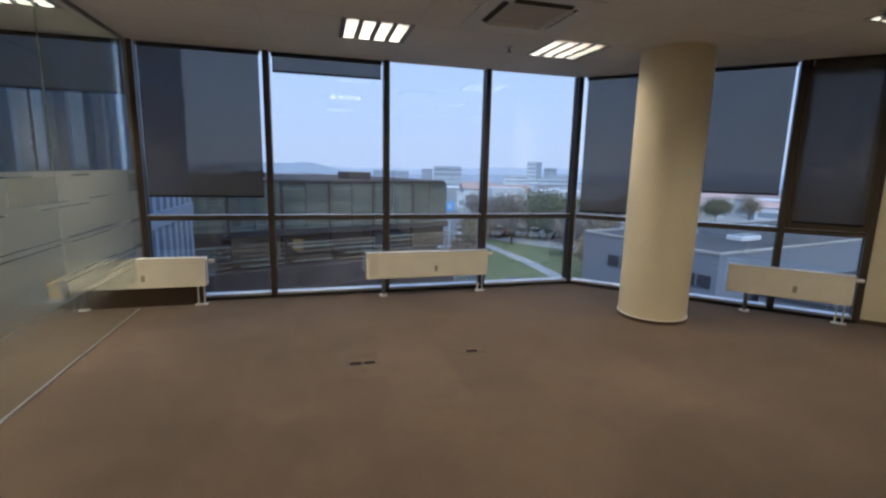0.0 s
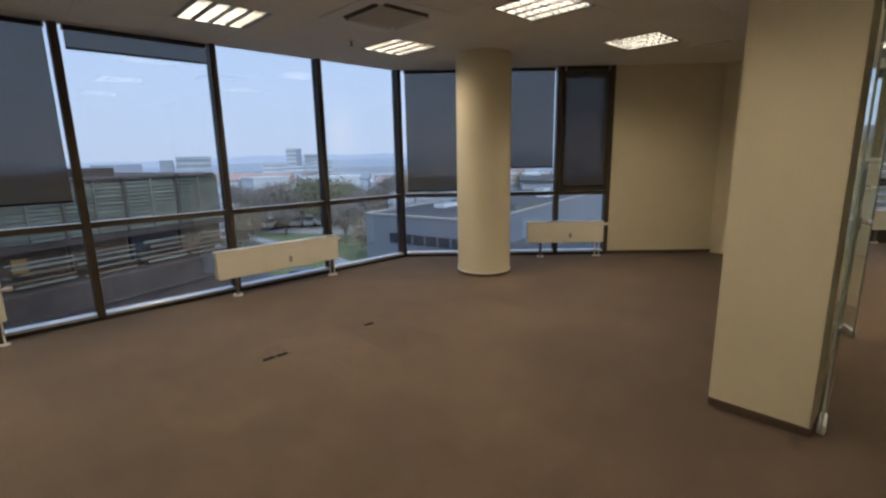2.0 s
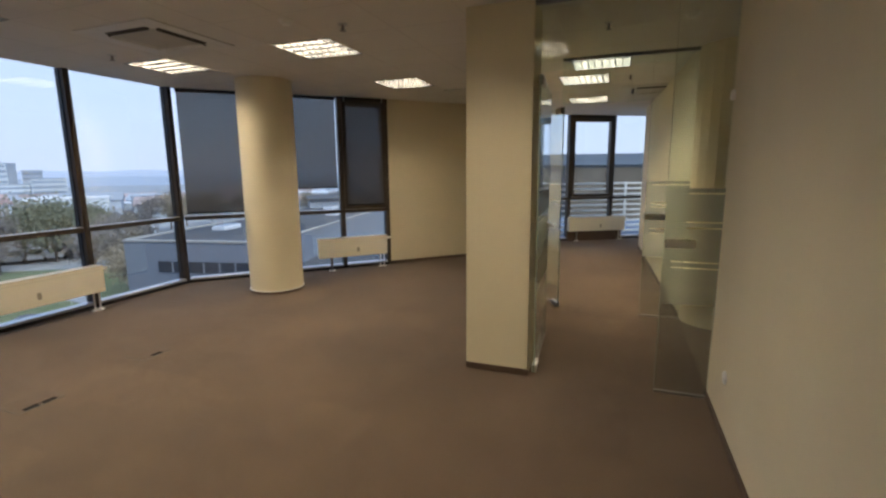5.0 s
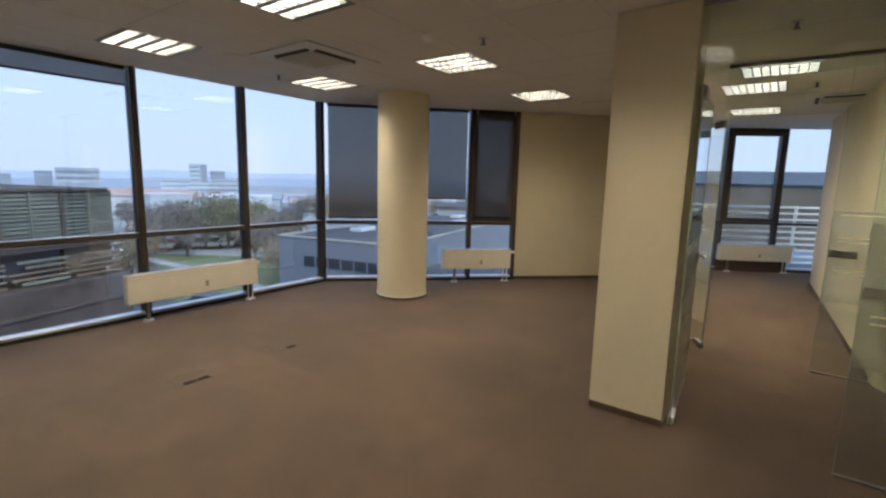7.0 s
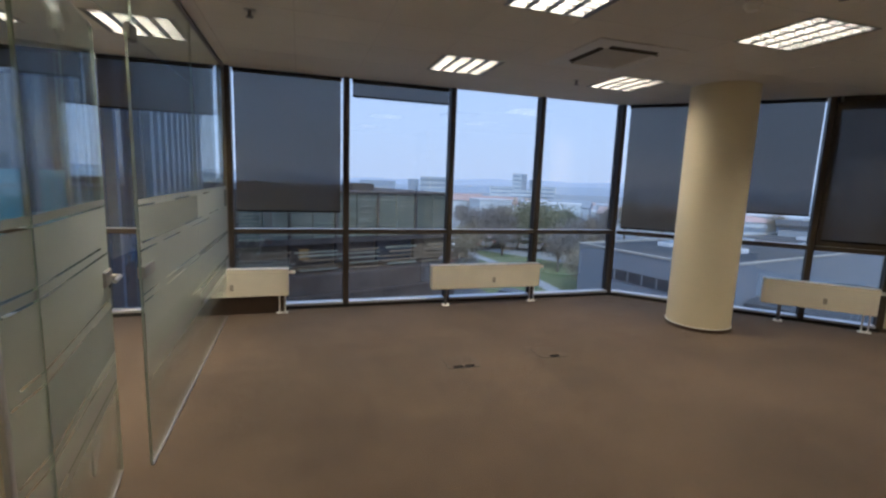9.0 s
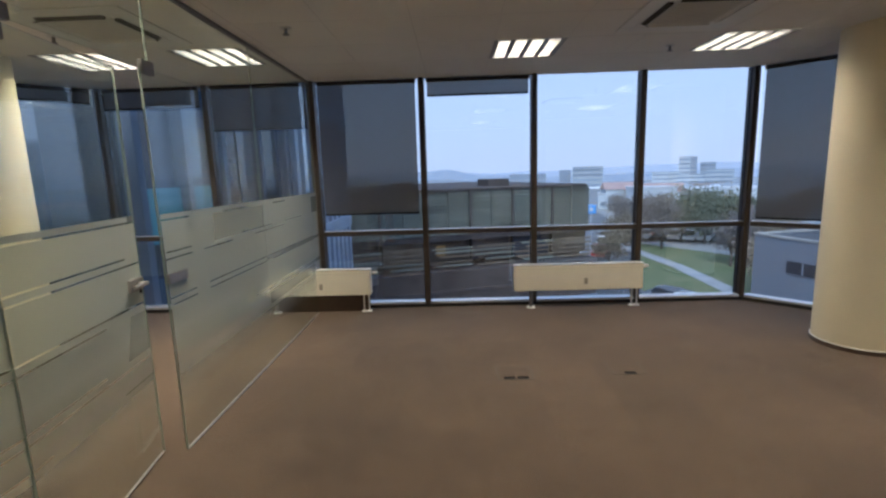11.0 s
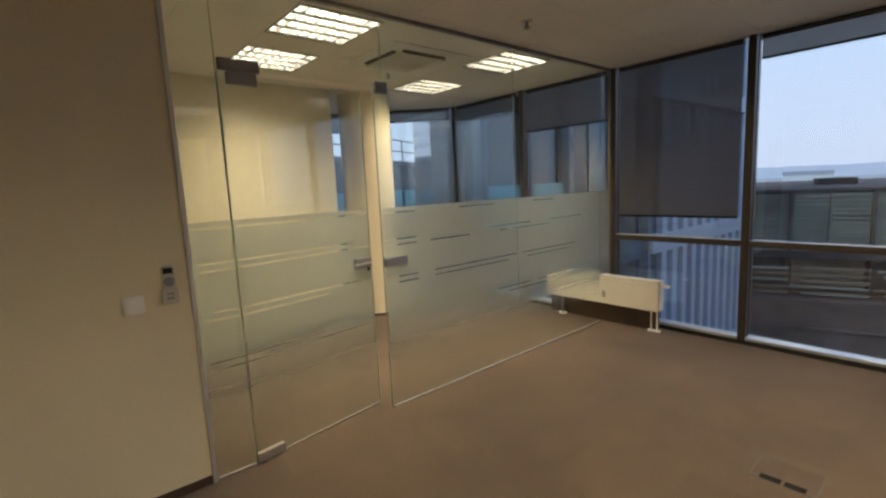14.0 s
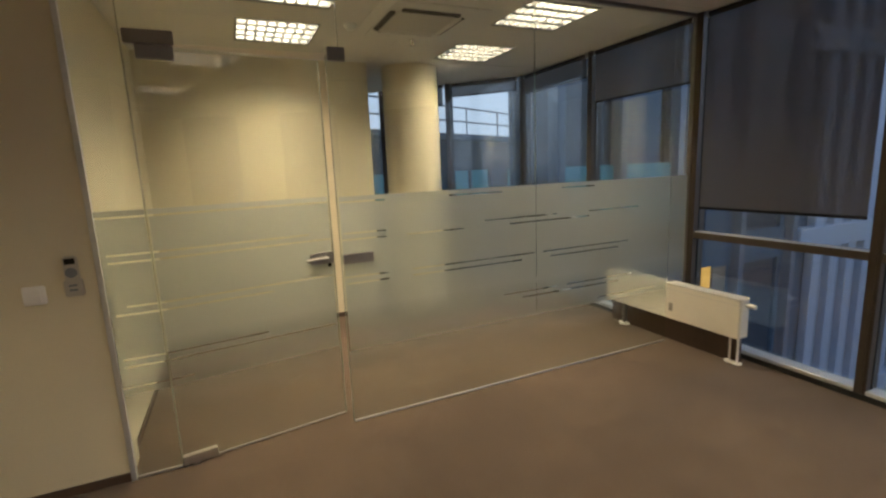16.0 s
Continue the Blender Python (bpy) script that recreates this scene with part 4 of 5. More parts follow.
bm = bmesh.new()
prev = None
for r in (0.01, 30, 60, 92, 130, 180, 250, 340, 430, 522, 700, 1200, 2400, 4800):
    ring = [bm.verts.new((EYE0.x + r * math.sin(2 * math.pi * k / 64), EYE0.y + r * math.cos(2 * math.pi * k / 64), gz(r) - 0.06)) for k in range(64)]
    if prev:
        for k in range(64):
            bm.faces.new((prev[k], prev[(k + 1) % 64], ring[(k + 1) % 64], ring[k]))
    prev = ring
struct("ground", bm, EARTH, "hazy town ground falling away to the horizon", "ground")


def sheet(name, pts, z, mat, label, cat):
    return struct(name, prism([(p.x, p.y) for p in pts], z - 0.05, z), mat, label, cat)


sheet("lawn", [park(17.5, 88), park(35, 74), park(36, 126), park(19, 150)], G + 0.02, GRASS, "park lawn with autumn leaves", "lawn")
sheet("lawn", [park(20, 60), park(34, 60), park(34, 72), park(19, 84)], G + 0.02, GRASS, "narrow strip of street-side grass", "lawn")


def path_strip(name, pts, w, z, mat, label, cat):
    bm = bmesh.new()
    prev = None
    for i, p in enumerate(pts):
        q = pts[min(i + 1, len(pts) - 1)] - pts[max(i - 1, 0)]
        nrm = Vector((-q.y, q.x, 0)).normalized() * w / 2
        pair = (bm.verts.new((p.x + nrm.x, p.y + nrm.y, z)), bm.verts.new((p.x - nrm.x, p.y - nrm.y, z)))
        if prev:
            bm.faces.new((prev[0], prev[1], pair[1], pair[0]))
        prev = pair
    return struct(name, bm, mat, label, cat)


path_strip("pavement", [park(18, 150), park(22, 128), park(26, 112), park(29, 100), park(32, 90), park(35, 82)], 1.5, G + 0.06, PAVING, "pale footpath across the park", "path")
path_strip("road", [park(17.5, 90), park(20.5, 81), park(26, 73), park(31, 68), park(40, 62)], 5.5, G + 0.03, ASPHALT, "wet street below the building", "road")
path_strip("road", [park(12, 420), park(16, 240), park(17.6, 165), park(18.6, 135), park(18.2, 112), park(17.4, 92)], 6, G + 0.035, ASPHALT, "wet street running towards the town", "road")
path_strip("road", [park(18.4, 150), park(24, 160), park(32, 158), park(40, 150)], 8, G + 0.04, ASPHALT, "car park behind the park", "road")


# the slatted block across the street
def block():
    a, b = Vector((-14.0, 18.2, G)), Vector((7.0, 25.2, G))
    d = (b - a)
    ln = d.length
    ang = math.degrees(math.atan2(d.y, d.x))
    t = thing("office_block", "long grey office block with louvred upper storeys and a dark base", "building", along(a.x, a.y, ang))
    top = 0.95
    depth = 14
    part("core", box(0.2, 0.6, G, ln - 0.2, depth, top - 0.2), BROWNZONE, t)
    part("roof", box(0.0, -0.02, top - 0.2, ln - 0.25, depth, top - 0.08, 0.02), CLAD_DARK, t, "flat roof with a dark edge")
    # louvred upper storeys in panels
    n = int(ln / 2.2)
    w = ln / n
    for i in range(n):
        for h in range(2):
            p0, p1 = (i + h / 2) * w + 0.04, (i + h / 2 + 0.5) * w - 0.04
            part("louvre_backing", box(p0, 0.12, top - 2.3, p1, 0.3, top - 0.2), random.choice((CLAD_BACK, CLAD_BACK, GREENGLASS)), t, "grey-green facade panel")
            for k in range(13):
                z = top - 2.27 + k * 0.158 + random.uniform(-0.015, 0.015)
                part("slat", box(p0, 0.03 + random.uniform(0, 0.05), z, p1, 0.12, z + random.uniform(0.045, 0.085)), random.choice((CLAD, CLAD_BACK)), t)
        part("half_joint", box(i * w + w / 2 - 0.03, 0.0, top - 2.3, i * w + w / 2 + 0.03, 0.12, top - 0.2), CLAD_BACK, t)
        part("joint", box(i * w - 0.05, -0.05, top - 2.35, i * w + 0.05, 0.12, top - 0.2), CLAD_DARK, t)
    part("lower_edge", box(0, -0.06, top - 2.55, ln, 0.3, top - 2.3), CLAD_DARK, t)
    # glazed storey with a few lit rooms
    for i in range(n):
        rnd = random.random()
        m = LIT_DIM if rnd < 0.14 else random.choice((DARKGLASS, BROWNZONE, GREENGLASS, CLAD_DARK))
        if m is LIT_DIM:
            part("window_wall", box(i * w + 0.05, 0.3, top - 3.7, (i + 1) * w - 0.05, 0.55, top - 2.55), CLAD_DARK, t)
        part("window", box(i * w + 0.1, 0.25, top - 3.6, (i + 1) * w - 0.1, 0.5, top - 2.6) if m is not LIT_DIM else box(i * w + 0.5, 0.25, top - 3.3, i * w + 0.95, 0.5, top - 2.8), m, t)
        for k in range(5):
            z, u = top - 3.8 + 0.22 * k + random.uniform(-0.03, 0.03), random.uniform(0, 0.3) * w
            part("balcony_rail", box(i * w + u, -0.15, z, (i + 1) * w, -0.08, z + random.uniform(0.05, 0.10)), random.choice((BROWNZONE, BROWNZONE, CLAD)), t)
    part("fascia", box(-0.2, -0.6, top - 5.8, ln + 0.1, 0.6, top - 3.9, 0.04), CLAD_DARK, t, "dark fascia above the ground floor")
    part("canopy_edge", box(-0.2, -0.7, top - 6.0, ln + 0.1, 0.1, top - 5.8, 0.02), FARDARK, t)
    for i in range(2 * n):
        part("fascia_seam", box(i * w / 2 - 0.012, -0.612, top - 5.78, i * w / 2 + 0.012, -0.59, top - 3.92), CLAD_DARK, t)
    part("fascia_ledge", box(-0.2, -0.68, top - 4.95, ln + 0.1, -0.59, top - 4.82), CLAD_DARK, t)
    for i in range(n + 1):
        part("pillar", box(i * w - 0.22, -0.2, G, i * w + 0.22, 0.5, top - 5.9), FARDARK, t)
    for i in range(n):
        part("shop_window", box(i * w + 0.3, 0.4, G + 0.2, (i + 1) * w - 0.3, 0.62, top - 6.1), random.choice((DARKGLASS, DARKGLASS, GREENGLASS, BROWNZONE)), t)
    for i in range(4):
        x = 3 + 1.6 * i + i * ln / 7.2
        part("roof_unit", box(x, 1.5 + 1.2 * (i % 3), top - 0.09, x + 1.2, 3 + 1.2 * (i % 3), top + 0.18 + 0.1 * (i % 2), 0.02), CLAD_DARK, t)
    return t


random.seed(11)
block()


# the neighbouring wing of this building
def wing():
    t = thing("office_wing", "neighbouring office wing with pale vertical ribs and blue glass", "building")
    X, top = -4.35, 11.0
    part("body", prism([(X - 0.12, 6.95), (X - 0.12, 19.0), (-9.3, 19.0), (-9.3, 9.45), (-5.55, 6.95)], G, top), DARKGLASS, t)
    for k in range(6):
        y0 = 6.95 + 1.06 * k
        part("glass_panel", box(X - 0.12, y0 + 0.05, G, X - 0.06, y0 + 1.01, top), BLUEGLASS if k % 2 else DARKGLASS, t)
    for y in (6.95, 8.1, 9.3, 10.95, 12.5):
        part("post", box(X - 0.1, y - 0.07, G, X + 0.12, y + 0.07, top, 0.01), PLANTGREY, t, "grey-blue facade post")
    part("ribbed_wall", box(X - 0.12, 13.2, G, X - 0.02, 19.1, top), FARGREY, t)
    for k in range(10):
        y = 13.3 + 0.62 * k
        part("rib", box(X - 0.04, y - 0.13, G, X + 0.12, y + 0.13, top, 0.01), FIN, t, "pale vertical rib")
    part("end_panel", box(-9.3, 19.0, G, X + 0.1, 19.15, top), FIN, t)
    for z in (-7.6, -3.9, -0.1, 3.6, 7.3):
        part("floor_band", box(X - 0.05, 12.6, z - 0.22, X + 0.17, 19.1, z + 0.22, 0.01), FIN, t, "pale floor band")
        part("spandrel", box(X - 0.06, 6.95, z - 0.3, X - 0.03, 12.6, z + 0.3), BLUEGLASS, t)
    part("lit_window", box(X - 0.055, 10.0, -0.95, X - 0.028, 10.34, -0.35), LIT, t, "warm lit window")
    part("curtain_panel", box(X - 0.055, 10.40, -0.85, X - 0.028, 10.75, -0.38), BROWNZONE, t, "brown panel inside a window")
    part("teal_panel", box(X - 0.05, 7.05, 0.7, X - 0.022, 9.25, 1.5), TEAL, t, "teal glass panel")
    return t


wing()
t = thing("low_wing", "low dark office wing with a railed roof", "building", along(-16.0, 4.0, 118))
part("body", box(-4, 0, G, 22, 8, 3.0), DARKGLASS, t)
part("roof_edge", box(-4.1, -0.15, 3.0, 22.1, 8.1, 3.3, 0.03), FARDARK, t)
for k in range(2):
    part("roof_rail", box(-4, 0.0, 3.9 + 0.7 * k, 22, 0.06, 3.97 + 0.7 * k), FARDARK, t)
for k in range(9):
    part("rail_post", box(-4 + 3.2 * k, 0.0, 3.3, -3.93 + 3.2 * k, 0.06, 4.7), FARDARK, t)
for k in range(13):
    part("window", box(-3.7 + 2 * k, -0.06, -0.6, -2.1 + 2 * k, 0.05, 1.4), TEAL if k % 3 else BLUEGLASS, t)


# the low grey hall on the other side
def hall():
    c = Vector((17.4, 28.0, 0))
    v = Vector((0.21, -0.978, 0)).normalized()
    ang = math.degrees(math.atan2(v.y, v.x))
    t = thing("low_hall", "low blue-grey hall with a flat roof, pale parapet and skylights", "building", along(c.x, c.y, ang))
    ln, dep, top = 9.2, 41, -2.45
    part("body", box(0, 0, G, ln, dep, top), BLUEGREY, t)
    part("roof", box(0.3, 0.3, top, ln - 0.3, dep - 0.3, top + 0.04), ROOFGREY, t, "grey felt roof")
    bm = bmesh.new()
    for a in ((-0.05, -0.05, 0.16, dep), (0.16, -0.05, ln + 0.05, 0.16), (ln - 0.16, 0.16, ln + 0.05, dep)):
        bx(bm, a[0], a[1], top - 0.02, a[2], a[3], top + 0.12, 0.02)
    part("parapet", bm, CONCRETE, t, "pale parapet edge")
    strip = part("window_strip", box(2.2, -0.06, -4.25, ln - 0.3, 0.05, -3.6), DARKGLASS, t, "dark ribbon window")
    for i in range(6):
        part("bar", box(3.1 + i * 1.0, -0.09, -4.25, 3.18 + i * 1.0, -0.05, -3.6), BLUEGREY, strip)
    for i, (x, y) in enumerate([(2.3, 5), (5.8, 6), (2.6, 13), (6, 16), (3.3, 22), (6, 28)]):
        s = part("skylight", box(x, y, top, x + 1.0, y + 2.0, top + 0.32, 0.05), WHITEROOF, t, "pale skylight")
        part("skylight_pane", box(x + 0.1, y + 0.1, top + 0.32, x + 0.9, y + 1.9, top + 0.36), FARDARK, s)
    return t


hall()
# yard and buildings further right
t = thing("annex", "low annex with a wet pale roof beside the hall", "building", along(*at(51, 29).xy, -62))
part("body", box(0, 0, G, 17, 12, -4.6), BLUEGREY, t)
part("roof", box(-0.2, -0.2, -4.6, 17.2, 12.2, -4.4, 0.03), ROOFGREY, t, "wet pale roof")
t = thing("grey_house", "blue-grey rendered building with small square windows", "building", along(*at(59.5, 52).xy, -52))
part("body", box(-6, 0, G, 10, 9, -1.6), FARGREY, t)
part("roof", box(-6.2, -0.2, -1.6, 10.2, 9.2, -1.35), ROOFGREY, t)
for i in range(7):
    for k in range(3):
        w_ = part("window", box(-5.2 + 2.1 * i, -0.06, -3.6 - 2.3 * k, -4.2 + 2.1 * i, 0.05, -2.4 - 2.3 * k), FARDARK, t)


# terrace outside the far office
tr = thing("terrace_railing", "white horizontal-bar terrace railing outside the far window", "railing", along(10.35 - 1.2, 3.1, R3))
for k in range(10):
    part("bar", box(-0.5, -0.018, 0.02 + 0.128 * k, 5.0, 0.018, 0.06 + 0.128 * k, 0.006), WHITEPL, tr)
for k in range(4):
    part("post", box(-0.5 + 1.8 * k, 0.0, 0.0, -0.45 + 1.8 * k, 0.05, 1.22, 0.004), WHITEPL, tr)
struct("terrace", prism([(8.47, 2.60), (10.06, -0.06), (10.06, -3.2), (14.5, -3.2), (14.5, 3.6), (9.0, 3.6)], -0.4, -0.04), PLANTGREY, "dark grey roof terrace", "terrace")
t = thing("roof_building", "dark blue-grey plant building on the neighbouring roof", "building", along(21.5, 6.0, -80))
part("body", box(0, 0, G, 16, 9, 1.7), PLANTGREY, t)
part("upper_band", box(-0.2, -0.2, 1.7, 16.2, 9.2, 2.25, 0.03), FARDARK, t)
part("panel", box(3.0, -0.1, -2.0, 6.8, 0.0, 1.6), BROWNZONE, t)


# towers and town, their colours paled and blued for the haze
def tower(name, az, d, w, dep, top, mat, rows, label, turn=0):
    p, base = at(az, d), gz(d) - 0.5
    t = thing(name, label, "building", along(p.x, p.y, -az + turn), "towers of the town")
    part("body", box(-w / 2, 0, base, w / 2, dep, top), mat, t)
    part("roof", box(-w / 2 - 0.1, -0.1, top, w / 2 + 0.1, dep + 0.1, top + 0.5), TOWERBAND, t)
    step = 3.4
    for k in range(rows):
        z = top - 2.6 - step * k
        part("window_band", box(-w / 2 + 0.6, -0.15, z, w / 2 - 0.6, 0.05, z + 1.5), TOWERBAND, t)
    return t


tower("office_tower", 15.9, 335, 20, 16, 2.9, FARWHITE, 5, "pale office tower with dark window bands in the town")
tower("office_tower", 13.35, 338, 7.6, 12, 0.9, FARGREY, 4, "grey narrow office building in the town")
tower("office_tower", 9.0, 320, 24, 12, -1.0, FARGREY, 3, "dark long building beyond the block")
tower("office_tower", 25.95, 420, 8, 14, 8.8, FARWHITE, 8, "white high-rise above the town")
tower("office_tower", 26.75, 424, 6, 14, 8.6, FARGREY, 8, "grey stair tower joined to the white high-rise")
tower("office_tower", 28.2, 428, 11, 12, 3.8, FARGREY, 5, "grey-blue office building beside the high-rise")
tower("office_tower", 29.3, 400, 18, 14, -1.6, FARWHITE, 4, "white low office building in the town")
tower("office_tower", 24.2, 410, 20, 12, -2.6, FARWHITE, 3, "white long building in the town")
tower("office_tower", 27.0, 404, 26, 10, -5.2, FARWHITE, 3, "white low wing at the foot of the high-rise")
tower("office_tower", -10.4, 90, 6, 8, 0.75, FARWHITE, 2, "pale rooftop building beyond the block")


def house(x, y, w, d, h, rot, wall_mat, roof_mat, gable):
    G = gz(math.hypot(x - EYE0.x, y - EYE0.y)) - 0.3
    t = thing("town_house", "small town house with a %s roof" % ("red tiled" if roof_mat is TILE else "flat grey" if not gable else "brown pitched"), "house", along(x, y, rot), "houses of the town")
    part("wall", box(-w / 2, -d / 2, G, w / 2, d / 2, G + h), wall_mat, t)
    bm = bmesh.new()
    if gable:
        v = [bm.verts.new(p) for p in ((-w / 2 - .4, -d / 2 - .4, G + h), (w / 2 + .4, -d / 2 - .4, G + h), (w / 2 + .4, d / 2 + .4, G + h), (-w / 2 - .4, d / 2 + .4, G + h), (-w / 2 - .4, 0, G + h + d * 0.24), (w / 2 + .4, 0, G + h + d * 0.24))]
        for f in ((0, 1, 5, 4), (2, 3, 4, 5), (1, 2, 5), (3, 0, 4), (0, 3, 2, 1)):
            bm.faces.new([v[i] for i in f])
    else:
        bx(bm, -w / 2 - .2, -d / 2 - .2, G + h, w / 2 + .2, d / 2 + .2, G + h + 0.5)
    part("roof", bm, roof_mat, t)
    for k in range(max(1, int(h / 3.4))):
        part("window_row", box(-w / 2 + 0.8, -d / 2 - 0.08, G + 1.2 + 3.3 * k, w / 2 - 0.8, -d / 2 + 0.05, G + 2.6 + 3.3 * k), TOWERBAND, t)
    return t


random.seed(5)
for i in range(170):
    az = random.uniform(16.5, 66)
    d = 140 + 380 * random.random() ** 1.0
    p = at(az, d)
    g = random.random() < 0.62
    house(p.x, p.y, random.uniform(8, 20), random.uniform(7, 10), random.uniform(3.5, 6.5), -az + random.uniform(-35, 35),
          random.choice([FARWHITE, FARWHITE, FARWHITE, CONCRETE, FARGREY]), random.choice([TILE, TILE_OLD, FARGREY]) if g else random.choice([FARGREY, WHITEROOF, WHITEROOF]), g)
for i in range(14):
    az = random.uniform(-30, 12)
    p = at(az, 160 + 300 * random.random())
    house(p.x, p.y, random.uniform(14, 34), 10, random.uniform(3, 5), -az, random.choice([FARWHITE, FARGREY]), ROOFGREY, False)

# the blue street sign board by the block's corner
t = thing("blue_sign", "square blue street sign board on a post", "sign", along(*at(16.6, 43).xy, -17))
part("board", box(-0.4, -0.05, -2.32, 0.4, 0.05, -1.52, 0.04), plain("sign_blue", (0.10, 0.33, 0.75), 0.4, 0, 0.03), t)
part("post", box(-0.06, 0.05, G, 0.06, 0.15, -2.25), FARGREY, t)
part("mark", box(-0.13, -0.08, -2.08, 0.13, -0.055, -1.76), WHITEROOF, t, "plain white mark")


# ---------------------------------------------------------------- trees
def limb(bm, p, q, r0, r1, seg=6):
    d = q - p
    m = d.to_track_quat("Z", "Y").to_matrix().to_4x4()
    c = bmesh.ops.create_cone(bm, cap_ends=False, segments=seg, radius1=r0, radius2=r1, depth=d.length)
    bmesh.ops.transform(bm, matrix=Matrix.Translation((p + q) / 2) @ m, verts=c["verts"])


def tree(name, h, w, leaf, count, size, label, seed, bare=0.0):
    rnd = random.Random(seed)
    t = thing(name, label, "tree", pose(0, 0, G), "park trees")
    bm = bmesh.new()
    fork = Vector((0, 0, h * 0.28))
    limb(bm, Vector((0, 0, 0)), fork, h * 0.028, h * 0.020, 8)
    tips = []
    for i in range(11):
        a = i * 2.399 + rnd.uniform(-0.3, 0.3)
        up = rnd.uniform(0.45, 0.98)
        r = w / 2 * rnd.uniform(0.35, 0.9) * math.sqrt(max(0.1, 1 - (up - 0.6) ** 2 * 4.5))
        tip = Vector((math.cos(a) * r, math.sin(a) * r, h * up))
        mid = fork.lerp(tip, 0.5) + Vector((0, 0, h * 0.05))
        limb(bm, fork - Vector((0, 0, h * 0.08 * rnd.random())), mid, h * 0.012, h * 0.007)
        limb(bm, mid, tip, h * 0.007, h * 0.002)
        tips.append(tip)
        for k in range(3):
            q = mid.lerp(tip, rnd.uniform(0.1, 0.9))
            e = q + Vector((rnd.uniform(-1, 1), rnd.uniform(-1, 1), rnd.uniform(0.1, 0.9))) * w * 0.14
            limb(bm, q, e, h * 0.0035, h * 0.001, 4)
            tips.append(e)
    part("trunk", bm, BARK, t)
    bm = bmesh.new()
    for i in range(count):
        c = rnd.choice(tips)
        s = w * 0.15
        o = Vector((rnd.gauss(0, s), rnd.gauss(0, s), rnd.gauss(0, s * 0.75)))
        p = c + o
        if p.z < h * 0.2:
            continue
        q = Euler((rnd.uniform(0, 6.3), rnd.uniform(0, 6.3), rnd.uniform(0, 6.3))).to_matrix()
        k = size * rnd.uniform(0.6, 1.4)
        asp = 0.09 if bare else 0.8
        vs = [bm.verts.new(p + q @ Vector(v)) for v in ((-k, 0, 0), (0, -k * asp, 0.15 * k), (k, 0, 0), (0, k * asp, -0.1 * k))]
        bm.faces.new(vs)
    part("crown", bm, leaf, t)
    return t


protos = [tree("leafy_tree", 6.0, 7.2, LEAF, 12000, 0.15, "broad dark green tree in the park", 1),
          tree("autumn_tree", 5.6, 4.8, LEAF_AUT, 2800, 0.12, "tree with thinning autumn leaves in the park", 2),
          tree("bare_tree", 5.8, 4.2, TWIG, 1700, 0.30, "bare winter tree with fine twigs in the park", 3, 1.0)]
spots = [(0, 28.4, 148, 1.0), (0, 31.4, 172, 0.8), (2, 20.5, 138, 1.0), (2, 22.2, 150, 1.05), (2, 24.2, 136, 1.0), (1, 26.2, 150, 0.9), 
         (2, 31.0, 116, 0.85), (2, 32.4, 122, 0.95), (1, 33.5, 128, 0.9), (1, 19.6, 118, 0.8), (1, 18.7, 104, 0.65), (1, 33.8, 98, 0.7), (1, 34.2, 90, 0.7),
         (1, 38.5, 205, 1.1), (1, 40.0, 215, 1.0), (0, 42.5, 230, 0.8), (2, 36.5, 190, 1.0), (0, 46, 250, 0.7), (1, 49, 260, 0.9), (1, 53, 240, 0.9), (2, 57, 210, 1.0),
         (1, 24.2, 192, 0.9), (2, 19.2, 215, 0.8), (2, 35.0, 150, 0.9)]
used = set()
for k, az, d, s in spots:
    p = park(az, d)
    m = Matrix.Translation((p.x, p.y, G)) @ pose(0, 0, 0, 0, 0, (az * 77) % 360)
    if k not in used:
        used.add(k)
        protos[k].matrix_basis = m
        protos[k].scale = (s, s, s)
        continue
    c = copy_thing(protos[k], m)
    c.scale = (s, s, s)


# ---------------------------------------------------------------- parked cars
def car(m, paint):
    c = thing("parked_car", "car parked by the park street", "car", m, "parked cars")
    bm = box(-2.1, -0.85, 0.3, 2.1, 0.85, 0.85, 0.12, seg=2)
    body_ = part("body", bm, paint, c)
    bm = bmesh.new()
    bx(bm, -1.2, -0.72, 0.85, 1.0, 0.72, 1.42, 0.18, seg=2)
    part("cabin", bm, DARKGLASS, c)
    part("roof", box(-0.85, -0.62, 1.40, 0.65, 0.62, 1.46, 0.03), paint, c)
    for x in (-1.3, 1.3):
        for y in (-0.8, 0.8):
            bm = bmesh.new()
            cyl(bm, 0, 0, -0.1, 0.1, 0.32, 16, m=Matrix.Translation((x, y, 0.32)) @ pose(0, 0, 0, 90, 0, 0))
            part("wheel", bm, BLACK, c)
    return c


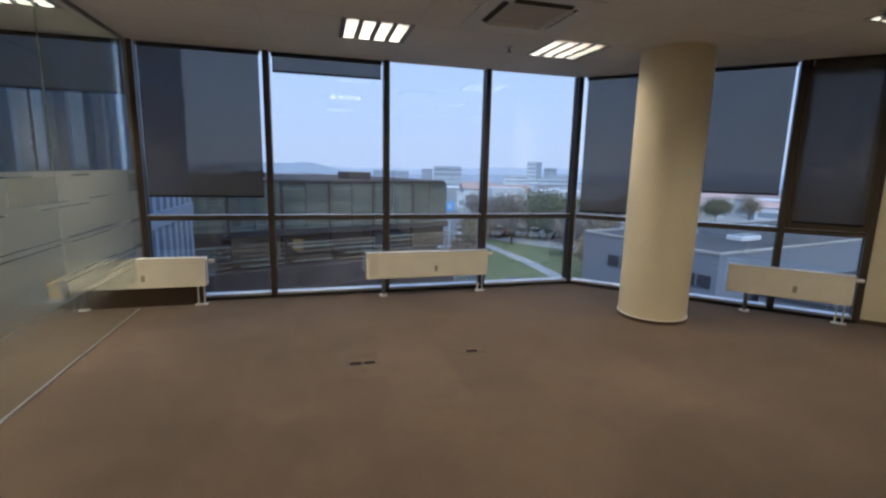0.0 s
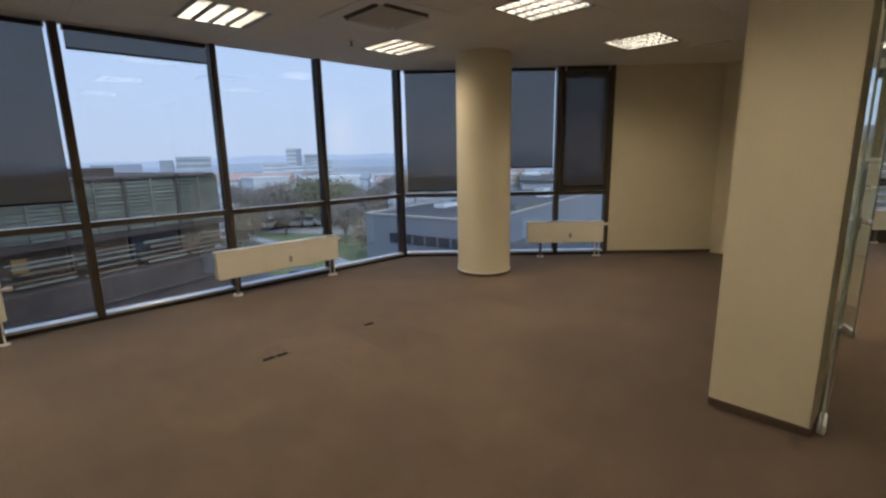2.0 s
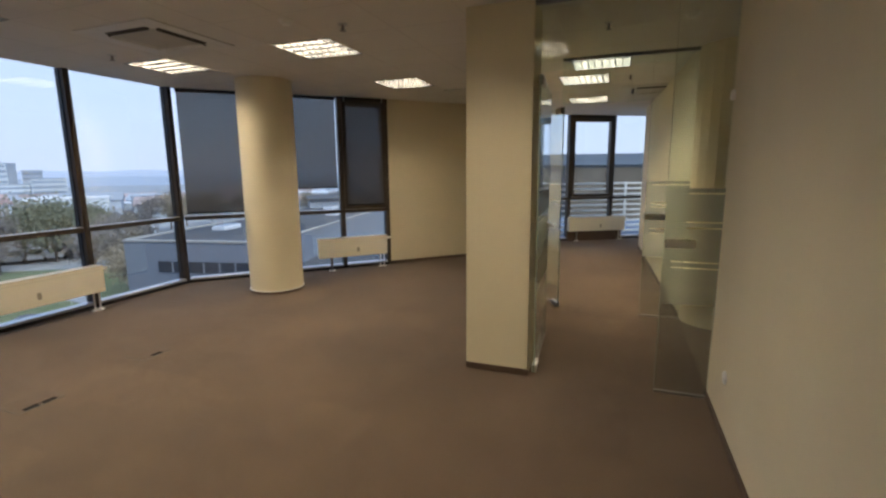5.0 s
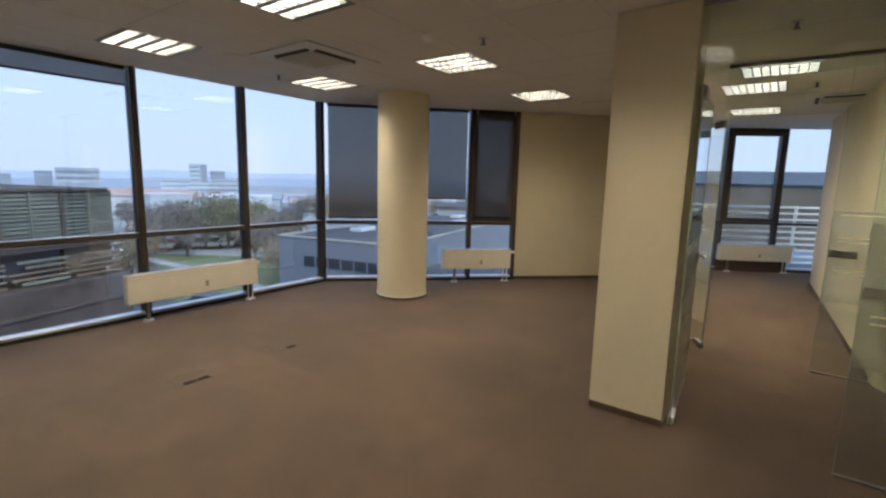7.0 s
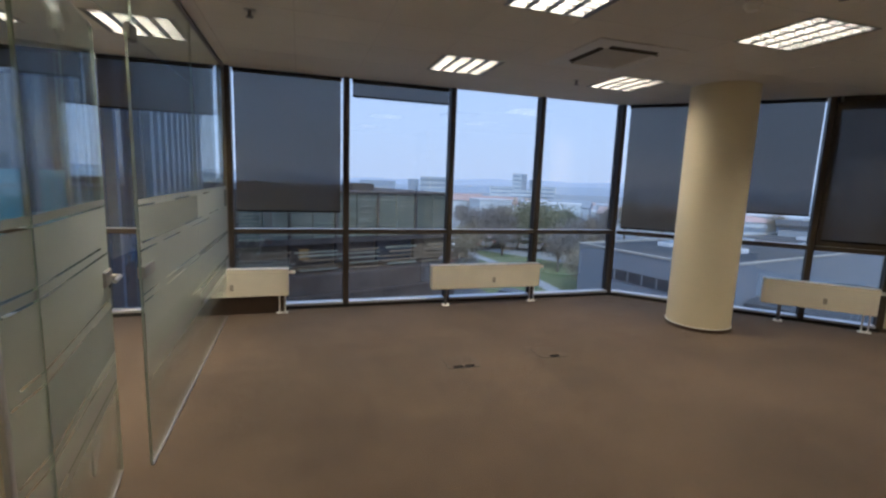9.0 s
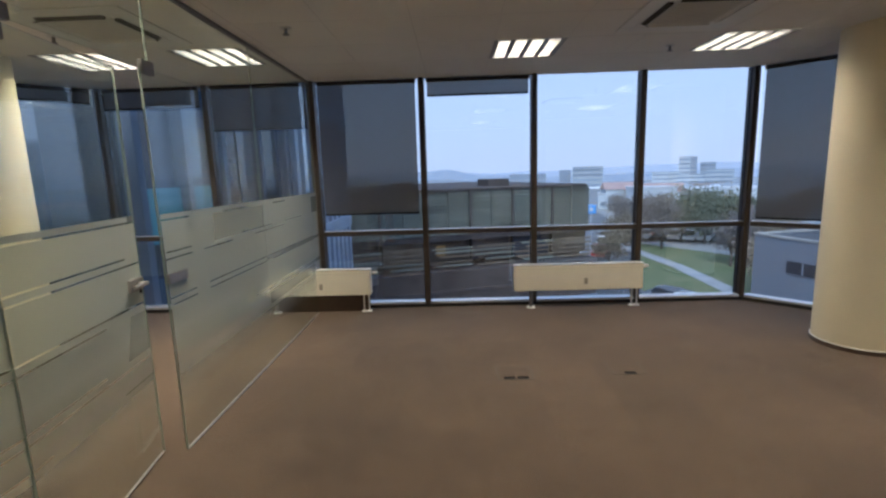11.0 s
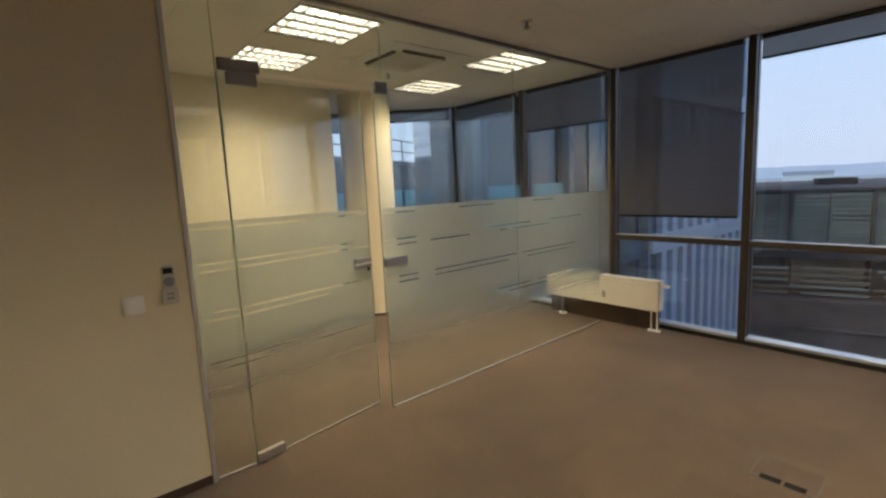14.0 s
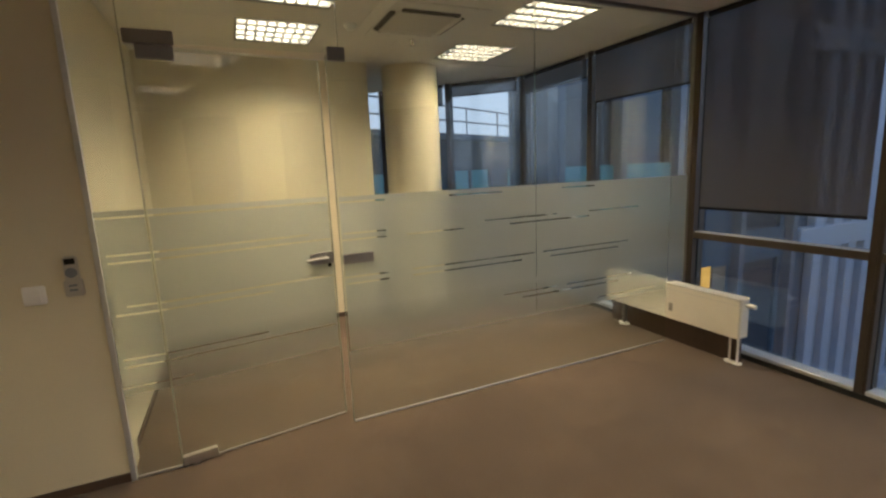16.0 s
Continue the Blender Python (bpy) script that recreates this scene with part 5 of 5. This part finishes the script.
random.seed(9)
cars = [car(along(*park(20.2 + 0.8 * i, 158 + 2 * (i % 3)).xy, 70 + 5 * i), CARPAINT[i]) for i in range(4)]
for i in range(26):
    if i < 16:
        p, rot = park(21 + 0.75 * i, 154 + 8 * (i % 2)), 60
    elif i < 22:
        p, rot = park(25.5 + 1.0 * (i - 16), 78 - 1.4 * (i - 16)), -40
    else:
        p, rot = park(17.6 + 0.3 * (i - 22), 120 + 14 * (i - 22)), 80
    copy_thing(cars[random.randrange(4)], Matrix.Translation((p.x, p.y, G + 0.03)) @ pose(0, 0, 0, 0, 0, rot - (i * 0.7)))
for c_ in cars:
    c_.location.z = G + 0.04


# ---------------------------------------------------------------- hills on the horizon
def ridge(name, d, az0, az1, fn, mat, label):
    bm = bmesh.new()
    prev = None
    n = 140
    for i in range(n + 1):
        az = az0 + (az1 - az0) * i / n
        p, q = at(az, d), at(az, d + 120)
        h = fn(az)
        col = (bm.verts.new((p.x, p.y, -26)), bm.verts.new((p.x, p.y, h * 0.6 - 10)), bm.verts.new((q.x, q.y, h)))
        if prev:
            for k in range(2):
                bm.faces.new((prev[k], col[k], col[k + 1], prev[k + 1]))
        prev = col
    return struct(name, bm, mat, label, "hills")


def hump(az, c, w, h):
    return h * math.exp(-((az - c) / w) ** 2)


def bluff(az, edge, soft, h):
    """A long level ridge that falls away past its edge."""
    return h / (1 + math.exp((az - edge) / soft))


ridge("backdrop", 620, -75, 100, lambda a: -10.5 + bluff(a, 1.9, 0.9, 15.5) + hump(a, -0.6, 1.6, 2.6) + hump(a, 5, 3, 6) + hump(a, 33, 16, 7.5) + hump(a, -30, 12, 5) + hump(a, 62, 18, 6) + 0.7 * math.sin(a * 1.7) * math.sin(a * 0.61), HILL1, "wooded hills beyond the town, haze in their colour")
ridge("backdrop", 900, -80, 100, lambda a: -0.5 + hump(a, 24, 9, 6.5) + hump(a, 42, 12, 7.5) + hump(a, -12, 10, 4) + 0.9 * math.sin(a * 0.9), HILL2, "far hills on the horizon, paled by haze in their colour")
